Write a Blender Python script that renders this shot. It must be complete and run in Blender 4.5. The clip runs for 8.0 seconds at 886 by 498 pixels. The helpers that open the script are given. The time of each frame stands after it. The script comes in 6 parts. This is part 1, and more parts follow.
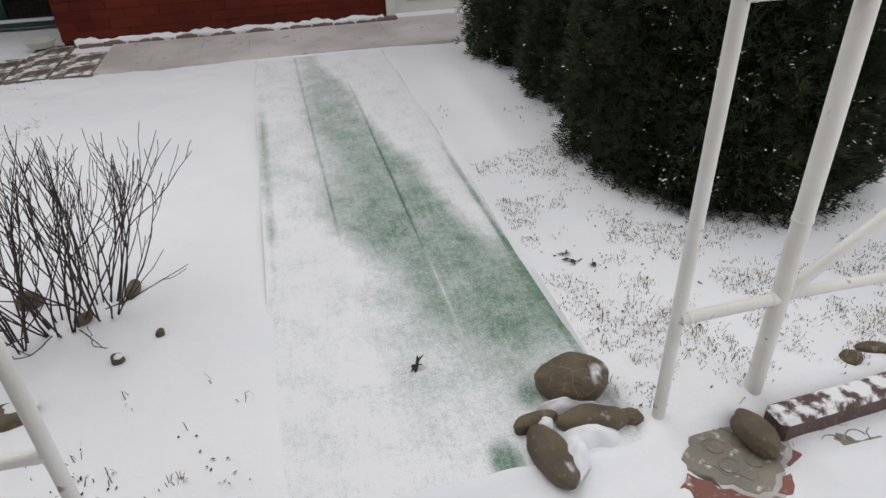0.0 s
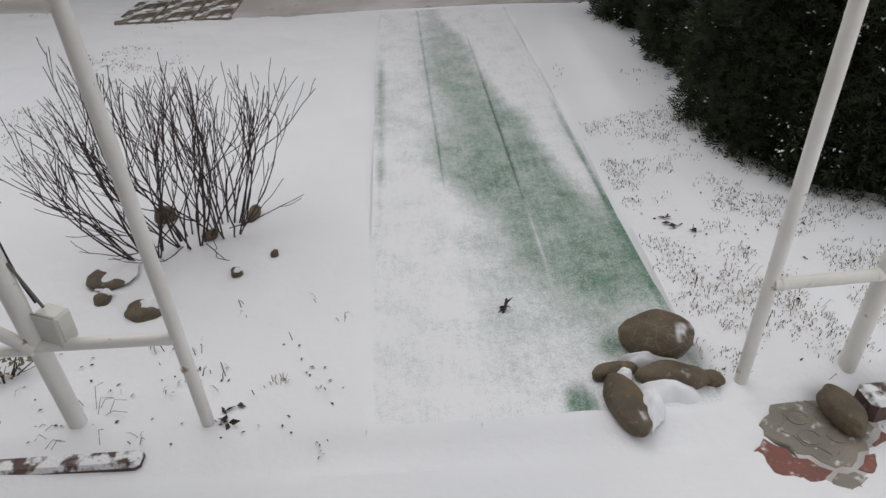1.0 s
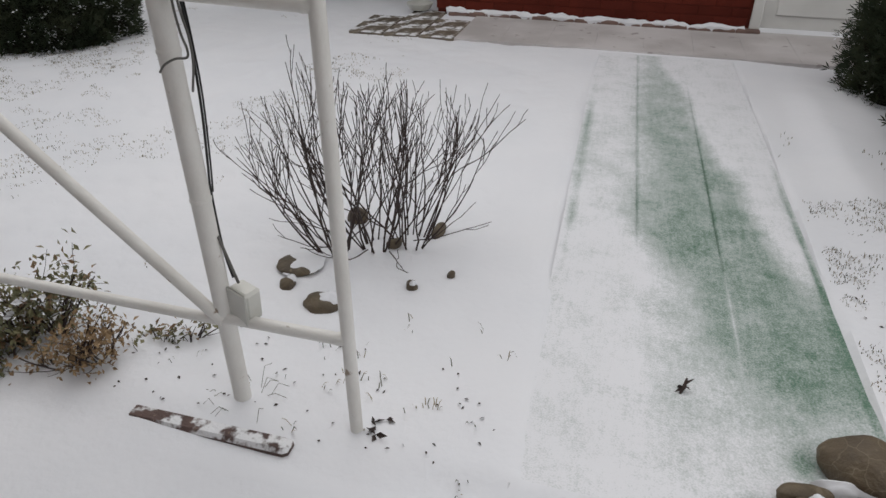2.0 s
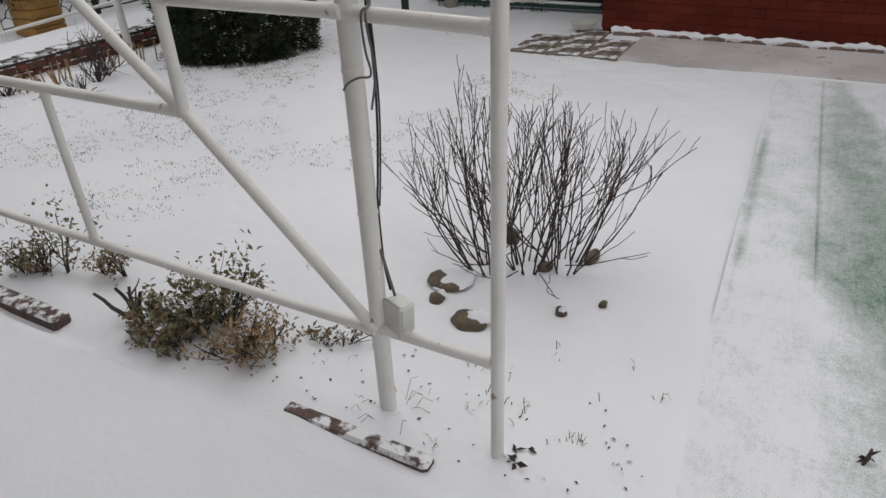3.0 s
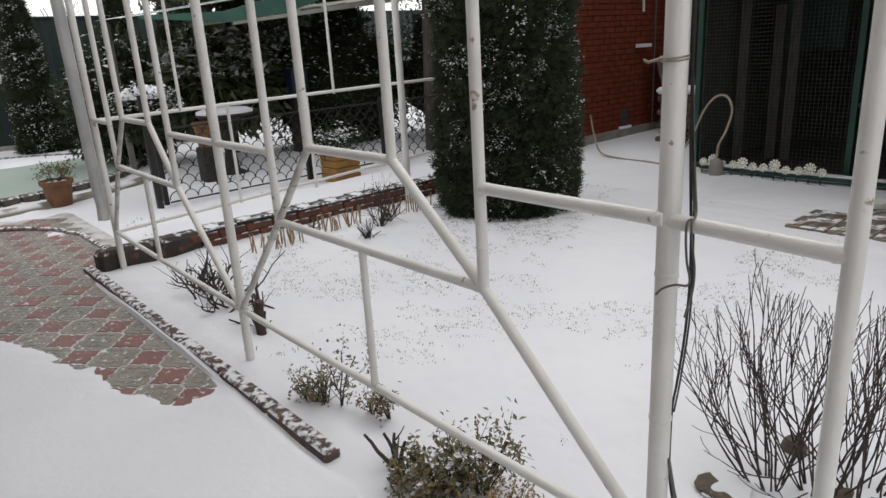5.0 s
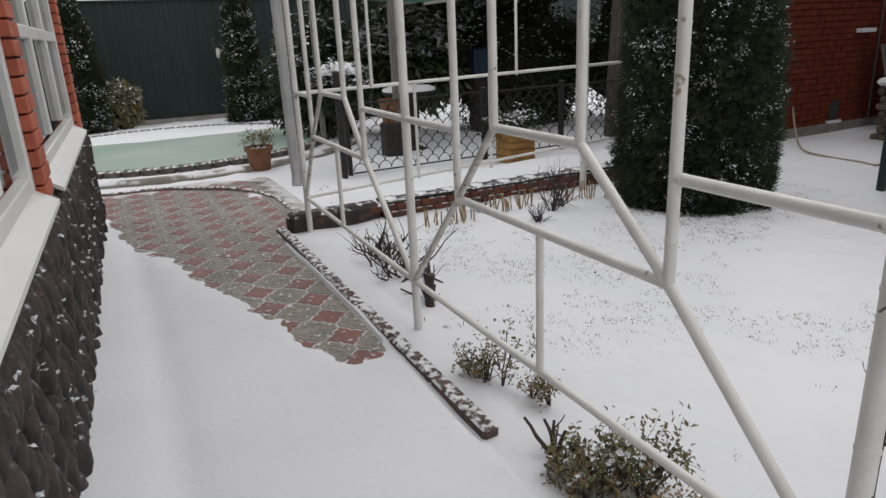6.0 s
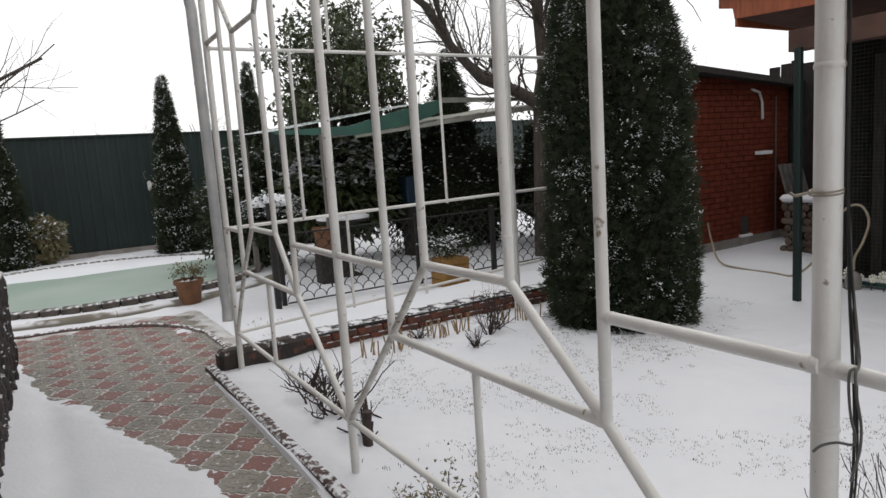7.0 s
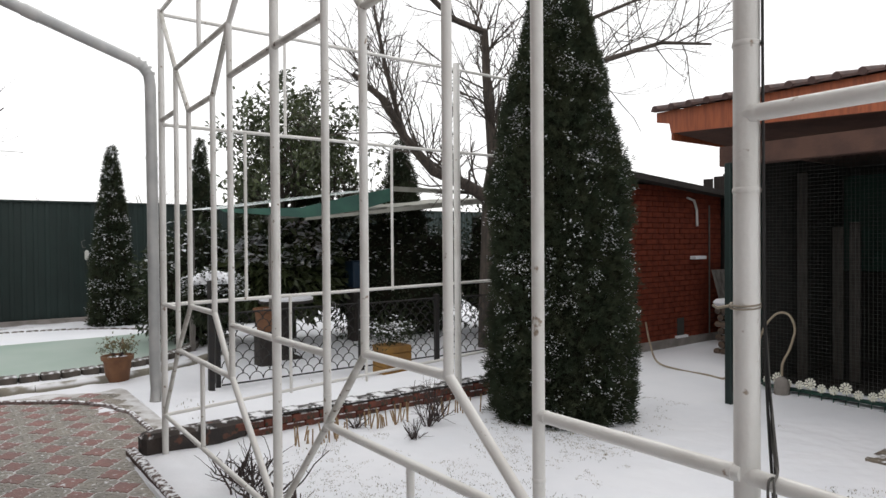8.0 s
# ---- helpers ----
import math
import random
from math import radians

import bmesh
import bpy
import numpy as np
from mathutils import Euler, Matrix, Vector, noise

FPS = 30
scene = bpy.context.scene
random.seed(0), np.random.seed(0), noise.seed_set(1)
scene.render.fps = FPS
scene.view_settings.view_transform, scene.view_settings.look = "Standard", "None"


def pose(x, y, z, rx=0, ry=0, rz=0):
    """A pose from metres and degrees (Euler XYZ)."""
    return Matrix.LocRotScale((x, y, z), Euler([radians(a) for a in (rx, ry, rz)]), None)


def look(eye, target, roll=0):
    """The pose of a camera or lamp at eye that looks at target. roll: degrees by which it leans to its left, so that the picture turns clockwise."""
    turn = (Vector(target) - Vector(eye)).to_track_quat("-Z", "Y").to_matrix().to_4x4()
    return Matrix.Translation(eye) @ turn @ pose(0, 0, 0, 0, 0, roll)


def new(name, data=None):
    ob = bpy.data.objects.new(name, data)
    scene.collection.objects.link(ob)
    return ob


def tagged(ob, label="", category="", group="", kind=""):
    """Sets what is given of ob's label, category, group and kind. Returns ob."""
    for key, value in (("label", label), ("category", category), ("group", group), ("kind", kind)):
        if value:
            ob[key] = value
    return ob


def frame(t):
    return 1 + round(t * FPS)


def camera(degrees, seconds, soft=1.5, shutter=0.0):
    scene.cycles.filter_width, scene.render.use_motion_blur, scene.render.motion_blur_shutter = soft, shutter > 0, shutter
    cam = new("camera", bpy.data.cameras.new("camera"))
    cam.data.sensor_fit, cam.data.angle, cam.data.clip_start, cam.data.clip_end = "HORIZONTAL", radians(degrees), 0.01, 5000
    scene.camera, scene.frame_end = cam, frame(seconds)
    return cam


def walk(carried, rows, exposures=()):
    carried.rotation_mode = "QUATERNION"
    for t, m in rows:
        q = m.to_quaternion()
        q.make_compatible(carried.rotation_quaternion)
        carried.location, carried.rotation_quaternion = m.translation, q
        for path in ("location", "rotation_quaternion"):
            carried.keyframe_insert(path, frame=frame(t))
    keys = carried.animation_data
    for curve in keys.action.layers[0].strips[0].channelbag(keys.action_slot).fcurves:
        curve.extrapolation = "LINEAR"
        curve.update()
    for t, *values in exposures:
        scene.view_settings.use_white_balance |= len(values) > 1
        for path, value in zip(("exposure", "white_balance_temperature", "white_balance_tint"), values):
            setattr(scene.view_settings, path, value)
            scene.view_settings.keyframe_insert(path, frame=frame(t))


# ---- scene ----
cam = camera(67.3, 8.0)
PATH = [
    (0, (1.017, -1.141, 1.418), (1.366, 0.513, 0.35), -2.1),
    (0.5, (0.962, -1.253, 1.401), (1.124, 0.374, 0.25), -1.3),
    (1, (1.019, -1.252, 1.408), (1.053, 0.388, 0.264), -2.6),
    (1.5, (1.032, -1.21, 1.403), (0.978, 0.453, 0.294), -0.9),
    (2, (0.955, -1.176, 1.384), (0.498, 0.459, 0.327), 0.1),
    (2.2, (0.933, -1.171, 1.388), (0.333, 0.424, 0.342), -0.4),
    (3.3, (0.888, -1.148, 1.388), (0.018, 0.347, 0.384), -2.8),
    (3.5, (0.879, -1.136, 1.41), (0.0, 0.359, 0.413), -2.7),
    (4, (0.856, -1.136, 1.447), (-0.101, 0.413, 0.618), -0.9),
    (4.5, (0.8, -1.16, 1.483), (-0.344, 0.327, 0.792), -2.4),
    (5, (0.74, -1.217, 1.5), (-0.716, 0.022, 0.911), -3.4),
    (5.2, (0.716, -1.24, 1.511), (-0.864, -0.145, 0.959), -4.1),
    (6.3, (0.688, -1.251, 1.493), (-1.031, -0.443, 0.869), -2.6),
    (6.5, (0.674, -1.226, 1.519), (-1.028, -0.318, 0.991), -2.9),
    (7, (0.676, -1.209, 1.557), (-1.009, -0.167, 1.281), -3.8),
    (7.5, (0.692, -1.206, 1.565), (-0.937, -0.054, 1.435), -1.9),
    (8, (0.706, -1.218, 1.576), (-0.899, -0.025, 1.553), -0.4),
]
# the clip's camera brightens and dims a little as it turns
EXPOSURES = [(0.0, 0.05), (0.5, 0.08), (1.0, -0.14), (2.0, -0.12), (3.5, -0.12), (4.5, -0.05), (5.0, 0.14), (6.3, 0.0), (7.0, 0.02), (8.0, 0.24)]
walk(cam, [(t, look(eye, target, roll)) for t, eye, target, roll in PATH], EXPOSURES)

# ---------------------------------------------------------------- light
world = bpy.data.worlds.new("overcast_sky")
scene.world = world
world.use_nodes = True
wn, wl = world.node_tree.nodes, world.node_tree.links
wn.clear()
sky = wn.new("ShaderNodeTexSky")
sky.sky_type, sky.sun_disc = "NISHITA", False
sky.sun_elevation, sky.sun_rotation = radians(38), radians(200)
dim = wn.new("ShaderNodeMixRGB")
dim.blend_type = "MULTIPLY"
dim.inputs[0].default_value = 1.0
dim.inputs[2].default_value = (0.1, 0.1, 0.1, 1)
cloud = wn.new("ShaderNodeMixRGB")
cloud.inputs[0].default_value = 0.93
cloud.inputs[2].default_value = (0.885, 0.875, 0.872, 1)
wbg = wn.new("ShaderNodeBackground")
wbg.inputs[1].default_value = 1.32
wout = wn.new("ShaderNodeOutputWorld")
wl.new(sky.outputs[0], dim.inputs[1])
wl.new(dim.outputs[0], cloud.inputs[1])
wl.new(cloud.outputs[0], wbg.inputs[0])
wl.new(wbg.outputs[0], wout.inputs[0])
sun = new("sun", bpy.data.lights.new("sun", "SUN"))
sun.data.energy, sun.data.angle, sun.data.color = 0.5, radians(40), (1.0, 0.97, 0.93)
sun.matrix_world = look((0, 0, 20), (6, -14, 4))

# ---------------------------------------------------------------- materials


def mat(name, base, second=None, rough=0.7, scale=8.0, spots=None, spot_scale=30.0, spot_at=0.62, spot_soft=0.06,
        bump=0.2, bump_scale=60.0, metal=0.0, vary=0.0, veins=None, snow=0.0, snow_scale=14.0, spec=0.5, stretch=None, world_space=False):
    """Two-scale procedural surface: a slow blend of two tones, sharper spots, fine relief, and settled snow on faces that look up."""
    m = bpy.data.materials.new(name)
    m.use_nodes = True
    n, l = m.node_tree.nodes, m.node_tree.links
    b = n["Principled BSDF"]
    b.inputs["Roughness"].default_value, b.inputs["Metallic"].default_value = rough, metal
    b.inputs["Specular IOR Level"].default_value = spec
    co = n.new("ShaderNodeTexCoord")
    src = co.outputs["Object"]
    if world_space:
        src = n.new("ShaderNodeNewGeometry").outputs["Position"]
    if stretch:
        mp = n.new("ShaderNodeMapping")
        mp.inputs["Scale"].default_value = stretch
        l.new(src, mp.inputs[0])
        src = mp.outputs[0]

    def tex(s, detail=5.0):
        t = n.new("ShaderNodeTexNoise")
        t.inputs["Scale"].default_value, t.inputs["Detail"].default_value = s, detail
        l.new(src, t.inputs["Vector"])
        return t.outputs[0]

    def ramp(v, a, c):
        r = n.new("ShaderNodeMapRange")
        r.interpolation_type = "SMOOTHSTEP"
        r.inputs[1].default_value, r.inputs[2].default_value = a, c
        l.new(v, r.inputs[0])
        return r.outputs[0]

    def mix(f, c1, c2):
        x = n.new("ShaderNodeMixRGB")
        for i, c in ((0, f), (1, c1), (2, c2)):
            if isinstance(c, tuple):
                x.inputs[i].default_value = (*c, 1)
            elif isinstance(c, float):
                x.inputs[i].default_value = c
            else:
                l.new(c, x.inputs[i])
        return x.outputs[0]

    second = second or tuple(v * 0.8 for v in base)
    col = mix(ramp(tex(scale), 0.35, 0.65), base, second)
    if spots:
        col = mix(ramp(tex(spot_scale), spot_at, spot_at + spot_soft), col, spots)
    if veins:
        vo = n.new("ShaderNodeTexVoronoi")
        vo.feature = "DISTANCE_TO_EDGE"
        vo.inputs["Scale"].default_value = veins[1]
        wob = n.new("ShaderNodeVectorMath")
        wob.operation = "ADD"
        wt = n.new("ShaderNodeTexNoise")
        wt.inputs["Scale"].default_value = 14.0
        sc = n.new("ShaderNodeVectorMath")
        sc.operation = "SCALE"
        sc.inputs["Scale"].default_value = 0.09
        l.new(src, wt.inputs["Vector"])
        l.new(wt.outputs["Color"], sc.inputs[0])
        l.new(src, wob.inputs[0])
        l.new(sc.outputs[0], wob.inputs[1])
        l.new(wob.outputs[0], vo.inputs["Vector"])
        col = mix(ramp(vo.outputs["Distance"], 0.022, 0.0), col, veins[0])
    if vary:
        oi = n.new("ShaderNodeObjectInfo")
        hsv = n.new("ShaderNodeHueSaturation")
        r = n.new("ShaderNodeMapRange")
        r.inputs[3].default_value, r.inputs[4].default_value = 1 - vary, 1 + vary
        l.new(oi.outputs["Random"], r.inputs[0])
        l.new(r.outputs[0], hsv.inputs["Value"])
        l.new(col, hsv.inputs["Color"])
        col = hsv.outputs[0]
    if snow:
        g = n.new("ShaderNodeNewGeometry")
        sx = n.new("ShaderNodeSeparateXYZ")
        l.new(g.outputs["Normal"], sx.inputs[0])
        up = ramp(sx.outputs[2], 0.35, 0.75)
        t = ramp(tex(snow_scale, 3.0), 1.0 - snow - 0.07, 1.0 - snow + 0.07)
        mu = n.new("ShaderNodeMath")
        mu.operation = "MULTIPLY"
        l.new(up, mu.inputs[0])
        l.new(t, mu.inputs[1])
        col = mix(mu.outputs[0], col, (0.8, 0.81, 0.83))
    l.new(col, b.inputs["Base Color"])
    if bump:
        bp = n.new("ShaderNodeBump")
        bp.inputs["Strength"].default_value, bp.inputs["Distance"].default_value = bump, 0.01
        l.new(tex(bump_scale, 6.0), bp.inputs["Height"])
        l.new(bp.outputs[0], b.inputs["Normal"])
    return m


SNOW = mat("snow", (0.80, 0.81, 0.84), (0.76, 0.775, 0.81), rough=0.85, scale=1.2, bump=0.25, bump_scale=35, spec=0.2)
PAINT = mat("white_pipe_paint", (0.74, 0.73, 0.70), (0.66, 0.645, 0.61), rough=0.45, scale=5, spots=(0.30, 0.235, 0.175),
            spot_scale=26, spot_at=0.665, bump=0.18, bump_scale=80)
PAINT_DARK = mat("grimy_pipe_paint", (0.62, 0.61, 0.57), (0.42, 0.40, 0.36), rough=0.55, scale=9, spots=(0.16, 0.12, 0.09),
                 spot_scale=32, spot_at=0.62, bump=0.2, bump_scale=90)
SHED_BRICK = mat("shed_brick", (0.185, 0.044, 0.024), (0.13, 0.032, 0.019), spec=0.12, rough=0.9, scale=9, spots=(0.13, 0.04, 0.03), spot_scale=30, spot_at=0.62, bump=0.35, bump_scale=90)
# house brick, its red lowered so the colour includes the shade under the eaves
BRICK = mat("shaded_red_brick", (0.112, 0.0215, 0.0135), (0.088, 0.0175, 0.0115), rough=0.92, spec=0.12, world_space=True, scale=3, spots=(0.12, 0.022, 0.014),
            spot_scale=45, spot_at=0.64, bump=0.35, bump_scale=120, vary=0.14)
MORTAR = mat("dark_mortar", (0.088, 0.020, 0.0135), (0.070, 0.017, 0.012), spec=0.1, rough=0.95, scale=20, bump=0.4, bump_scale=150)
ORANGE_BRICK = mat("orange_brick", (0.42, 0.11, 0.06), (0.33, 0.08, 0.045), rough=0.75, scale=9, bump=0.3, bump_scale=110, vary=0.12)
OLD_BRICK = mat("weathered_brick", (0.17, 0.055, 0.035), (0.09, 0.04, 0.03), rough=0.9, scale=10, spots=(0.05, 0.05, 0.035),
                spot_scale=22, spot_at=0.56, bump=0.5, bump_scale=70, vary=0.2, snow=0.45)
CONCRETE = mat("concrete", (0.30, 0.27, 0.25), (0.22, 0.20, 0.18), rough=0.9, scale=6, bump=0.4, bump_scale=80)
LEDGE = mat("brown_concrete", (0.20, 0.13, 0.11), (0.15, 0.10, 0.085), rough=0.9, scale=7, bump=0.4, bump_scale=80)
KERB = mat("kerb_stone", (0.125, 0.082, 0.072), (0.085, 0.058, 0.052), rough=0.85, scale=14, spots=(0.18, 0.13, 0.11),
           spot_scale=60, spot_at=0.62, bump=0.5, bump_scale=110, snow=0.50, snow_scale=24, world_space=True)
ROCK = mat("river_stone", (0.125, 0.094, 0.056), (0.072, 0.055, 0.036), rough=0.6, scale=9, spots=(0.17, 0.135, 0.088),
           spot_scale=34, spot_at=0.62, bump=0.45, bump_scale=90, snow=0.27, snow_scale=11)
ROCK_VEINED = mat("veined_river_stone", (0.125, 0.092, 0.055), (0.078, 0.058, 0.037), rough=0.6, scale=9, spots=(0.16, 0.125, 0.08),
                  spot_scale=40, spot_at=0.62, bump=0.5, bump_scale=80, snow=0.33, snow_scale=9, veins=((0.20, 0.165, 0.11), 15.0))
SLATE = mat("dark_plinth_stone", (0.052, 0.039, 0.036), (0.024, 0.019, 0.019), rough=0.7, scale=11, spots=(0.085, 0.065, 0.058),
            spot_scale=40, spot_at=0.6, bump=0.6, bump_scale=80, vary=0.3, snow=0.43, snow_scale=32)
TILE_GREY = mat("grey_paving", (0.25, 0.225, 0.185), (0.19, 0.175, 0.148), rough=0.42, scale=7, spots=(0.33, 0.30, 0.25),
                spot_scale=60, spot_at=0.62, bump=0.35, bump_scale=120, vary=0.08, snow=0.34, snow_scale=26, world_space=True)
TILE_RED = mat("red_paving", (0.225, 0.085, 0.068), (0.175, 0.075, 0.06), rough=0.45, scale=9, spots=(0.27, 0.16, 0.13),
               spot_scale=55, spot_at=0.62, bump=0.35, bump_scale=120, vary=0.1, snow=0.32, snow_scale=26, world_space=True)
WET_SLAB = mat("wet_brown_slab", (0.175, 0.145, 0.105), (0.105, 0.085, 0.068), rough=0.5, scale=9, bump=0.3, bump_scale=80,
               vary=0.2, snow=0.44, snow_scale=13)
DUSTED = mat("snow_dusted_paving", (0.60, 0.575, 0.57), (0.44, 0.415, 0.405), rough=0.9, scale=1.6, spots=(0.36, 0.33, 0.32),
             spot_scale=11, spot_at=0.63, bump=0.25, bump_scale=60)
PVC = mat("white_frame", (0.72, 0.72, 0.70), (0.66, 0.66, 0.64), rough=0.35, scale=3, bump=0.05)
FASCIA = mat("stained_wood", (0.36, 0.095, 0.035), (0.25, 0.065, 0.026), rough=0.55, scale=5, bump=0.3, bump_scale=30, stretch=(9, 9, 0.8))
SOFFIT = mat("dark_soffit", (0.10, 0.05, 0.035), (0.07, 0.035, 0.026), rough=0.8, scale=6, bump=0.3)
ROOF = mat("brown_roof_tile", (0.10, 0.055, 0.045), (0.07, 0.04, 0.035), rough=0.7, scale=10, bump=0.4)
FENCE = mat("dark_green_metal", (0.007, 0.021, 0.018), (0.0055, 0.017, 0.0145), rough=0.6, scale=2, bump=0.08)
GREEN = mat("green_frame_paint", (0.01, 0.05, 0.035), (0.008, 0.038, 0.028), rough=0.45, scale=6, bump=0.1)
BLACK = mat("black_iron", (0.014, 0.014, 0.015), (0.022, 0.018, 0.016), rough=0.5, scale=20, bump=0.15, metal=0.2)
DARKWOOD = mat("dark_boards", (0.035, 0.028, 0.024), (0.02, 0.017, 0.015), rough=0.9, scale=5, bump=0.4, stretch=(8, 8, 1))
# board tone dimmed to carry the gloom inside the aviary
DIMWOOD = mat("dim_inside_board", (0.075, 0.066, 0.057), (0.045, 0.04, 0.035), rough=0.9, scale=5, bump=0.4, stretch=(8, 8, 1))
GREYWOOD = mat("weathered_board", (0.19, 0.175, 0.16), (0.12, 0.11, 0.10), rough=0.9, scale=5, bump=0.4, stretch=(10, 10, 1))
CANOPY = mat("green_canopy_sheet", (0.045, 0.135, 0.10), (0.035, 0.10, 0.08), rough=0.6, scale=3, bump=0.1, snow=0.5)
SLATS = mat("pale_canopy_slat", (0.33, 0.33, 0.29), (0.25, 0.25, 0.215), rough=0.8, scale=6, bump=0.2)
TWIG = mat("dark_twig", (0.050, 0.031, 0.026), (0.030, 0.020, 0.018), rough=0.75, scale=30, bump=0.3, bump_scale=150)
BARK = mat("grey_bark", (0.085, 0.068, 0.055), (0.05, 0.042, 0.036), rough=0.95, scale=10, bump=0.9, bump_scale=50, stretch=(3, 3, 0.6))
THUJA = mat("thuja_green", (0.027, 0.040, 0.021), (0.041, 0.049, 0.025), rough=0.75, scale=6, spots=(0.055, 0.04, 0.018),
            spot_scale=20, spot_at=0.68, bump=0.0, spec=0.25)
# near-black green: the shade deep in the foliage is painted into this colour
FOLIAGE_SHADE = mat("thuja_shade", (0.014, 0.019, 0.011), (0.018, 0.016, 0.011), rough=0.95, scale=8, bump=0.0, spec=0.1)
LAUREL = mat("glossy_leaf", (0.075, 0.092, 0.036), (0.042, 0.058, 0.024), rough=0.35, scale=4, bump=0.0, vary=0.0)
SHRUB = mat("dull_green_leaf", (0.22, 0.205, 0.105), (0.135, 0.14, 0.075), rough=0.7, scale=14, spots=(0.24, 0.155, 0.085), spot_scale=22,
            spot_at=0.53, bump=0.0)
DRY = mat("dry_leaf", (0.36, 0.255, 0.14), (0.24, 0.155, 0.085), rough=0.85, scale=20, bump=0.0)
STRAW = mat("dry_straw", (0.33, 0.27, 0.17), (0.22, 0.175, 0.10), rough=0.9, scale=8, bump=0.0)
MESHWIRE = mat("galvanised_mesh", (0.085, 0.09, 0.085), (0.06, 0.066, 0.06), rough=0.6, scale=9, bump=0.0)
GRASS = mat("winter_grass", (0.085, 0.075, 0.032), (0.05, 0.055, 0.025), rough=0.9, scale=8, bump=0.0)
POOL = mat("frozen_pool_cover", (0.36, 0.46, 0.40), (0.44, 0.52, 0.47), rough=0.35, scale=0.7, bump=0.1, bump_scale=8)
TERRA = mat("terracotta", (0.20, 0.095, 0.045), (0.15, 0.07, 0.035), rough=0.8, scale=9, bump=0.25)
OCHRE = mat("ochre_planter", (0.30, 0.16, 0.035), (0.22, 0.115, 0.03), rough=0.7, scale=8, bump=0.3)
CABLE = mat("black_cable", (0.012, 0.012, 0.012), rough=0.4, bump=0.0)
GREYCABLE = mat("grey_cable", (0.12, 0.115, 0.105), rough=0.5, bump=0.0)
HOSE = mat("beige_hose", (0.34, 0.28, 0.20), (0.26, 0.21, 0.15), rough=0.5, scale=8, bump=0.1)
BOX = mat("white_plastic", (0.62, 0.62, 0.58), (0.54, 0.54, 0.50), rough=0.45, scale=8, bump=0.05)
DAISY = mat("white_petal", (0.74, 0.74, 0.66), (0.68, 0.66, 0.55), rough=0.6, bump=0.1)
ZINC = mat("zinc_pipe", (0.58, 0.58, 0.57), (0.47, 0.48, 0.48), rough=0.4, metal=0.0, scale=6, bump=0.1)
BLUE = mat("blue_plastic", (0.010, 0.032, 0.06), (0.008, 0.024, 0.045), rough=0.5, bump=0.1)
WIRE = mat("tie_wire", (0.30, 0.26, 0.20), (0.2, 0.17, 0.13), rough=0.5, metal=0.5, bump=0.0)
# near-black paint in place of the shade inside the aviary and the vent
INSIDE_SHADE = mat("interior_shade", (0.034, 0.034, 0.031), (0.050, 0.046, 0.041), rough=0.95, bump=0.2)

GLASS = bpy.data.materials.new("window_glass")
GLASS.use_nodes = True
_b = GLASS.node_tree.nodes["Principled BSDF"]
_b.inputs["Base Color"].default_value = (0.02, 0.025, 0.03, 1)
_b.inputs["Roughness"].default_value = 0.04

# the carpet: green needle pile under a dusting of blown snow, whose share comes with the mesh
CARPET = bpy.data.materials.new("green_carpet")
CARPET.use_nodes = True
n, l = CARPET.node_tree.nodes, CARPET.node_tree.links
_b = n["Principled BSDF"]
_b.inputs["Roughness"].default_value = 0.95
_b.inputs["Specular IOR Level"].default_value = 0.15
_co = n.new("ShaderNodeTexCoord")


def _noise(scale, detail, stretch=(1, 1, 1)):
    mp = n.new("ShaderNodeMapping")
    mp.inputs["Scale"].default_value = stretch
    t = n.new("ShaderNodeTexNoise")
    t.inputs["Scale"].default_value, t.inputs["Detail"].default_value = scale, detail
    l.new(_co.outputs["Object"], mp.inputs[0])
    l.new(mp.outputs[0], t.inputs["Vector"])
    return t.outputs[0]


def _math(op, a, c):
    q = n.new("ShaderNodeMath")
    q.operation = op
    for i, v in ((0, a), (1, c)):
        if isinstance(v, (int, float)):
            q.inputs[i].default_value = v
        else:
            l.new(v, q.inputs[i])
    return q.outputs[0]


_at = n.new("ShaderNodeAttribute")
_at.attribute_name = "snow_cover"
_blotch = _math("MULTIPLY", _math("SUBTRACT", _noise(8, 9), 0.5), 0.62)
_streak = _math("ADD", _math("MULTIPLY", _math("SUBTRACT", _noise(70, 5, (1.0, 0.12, 1)), 0.5), 0.32), _math("MULTIPLY", _math("SUBTRACT", _noise(45, 8), 0.5), 0.5))
_pile = _math("MULTIPLY", _math("SUBTRACT", _noise(190, 4), 0.5), 1.0)
_sum = _math("ADD", _math("ADD", _blotch, _streak), _math("ADD", _pile, _at.outputs["Fac"]))
_mask = n.new("ShaderNodeMapRange")
_mask.inputs[1].default_value, _mask.inputs[2].default_value = -0.05, 1.0
l.new(_sum, _mask.inputs[0])
_mx = n.new("ShaderNodeMixRGB")
_gm = n.new("ShaderNodeMixRGB")
_gm.inputs[1].default_value, _gm.inputs[2].default_value = (0.085, 0.165, 0.115, 1), (0.165, 0.265, 0.20, 1)
l.new(_noise(220, 2), _gm.inputs[0])
l.new(_gm.outputs[0], _mx.inputs[1])
_mx.inputs[2].default_value = (0.79, 0.80, 0.83, 1)
l.new(_mask.outputs[0], _mx.inputs[0])
l.new(_mx.outputs[0], _b.inputs["Base Color"])
_bp = n.new("ShaderNodeBump")
_bp.inputs["Strength"].default_value, _bp.inputs["Distance"].default_value = 0.25, 0.006
l.new(_noise(240, 3), _bp.inputs["Height"])
l.new(_bp.outputs[0], _b.inputs["Normal"])

# ---------------------------------------------------------------- mesh building


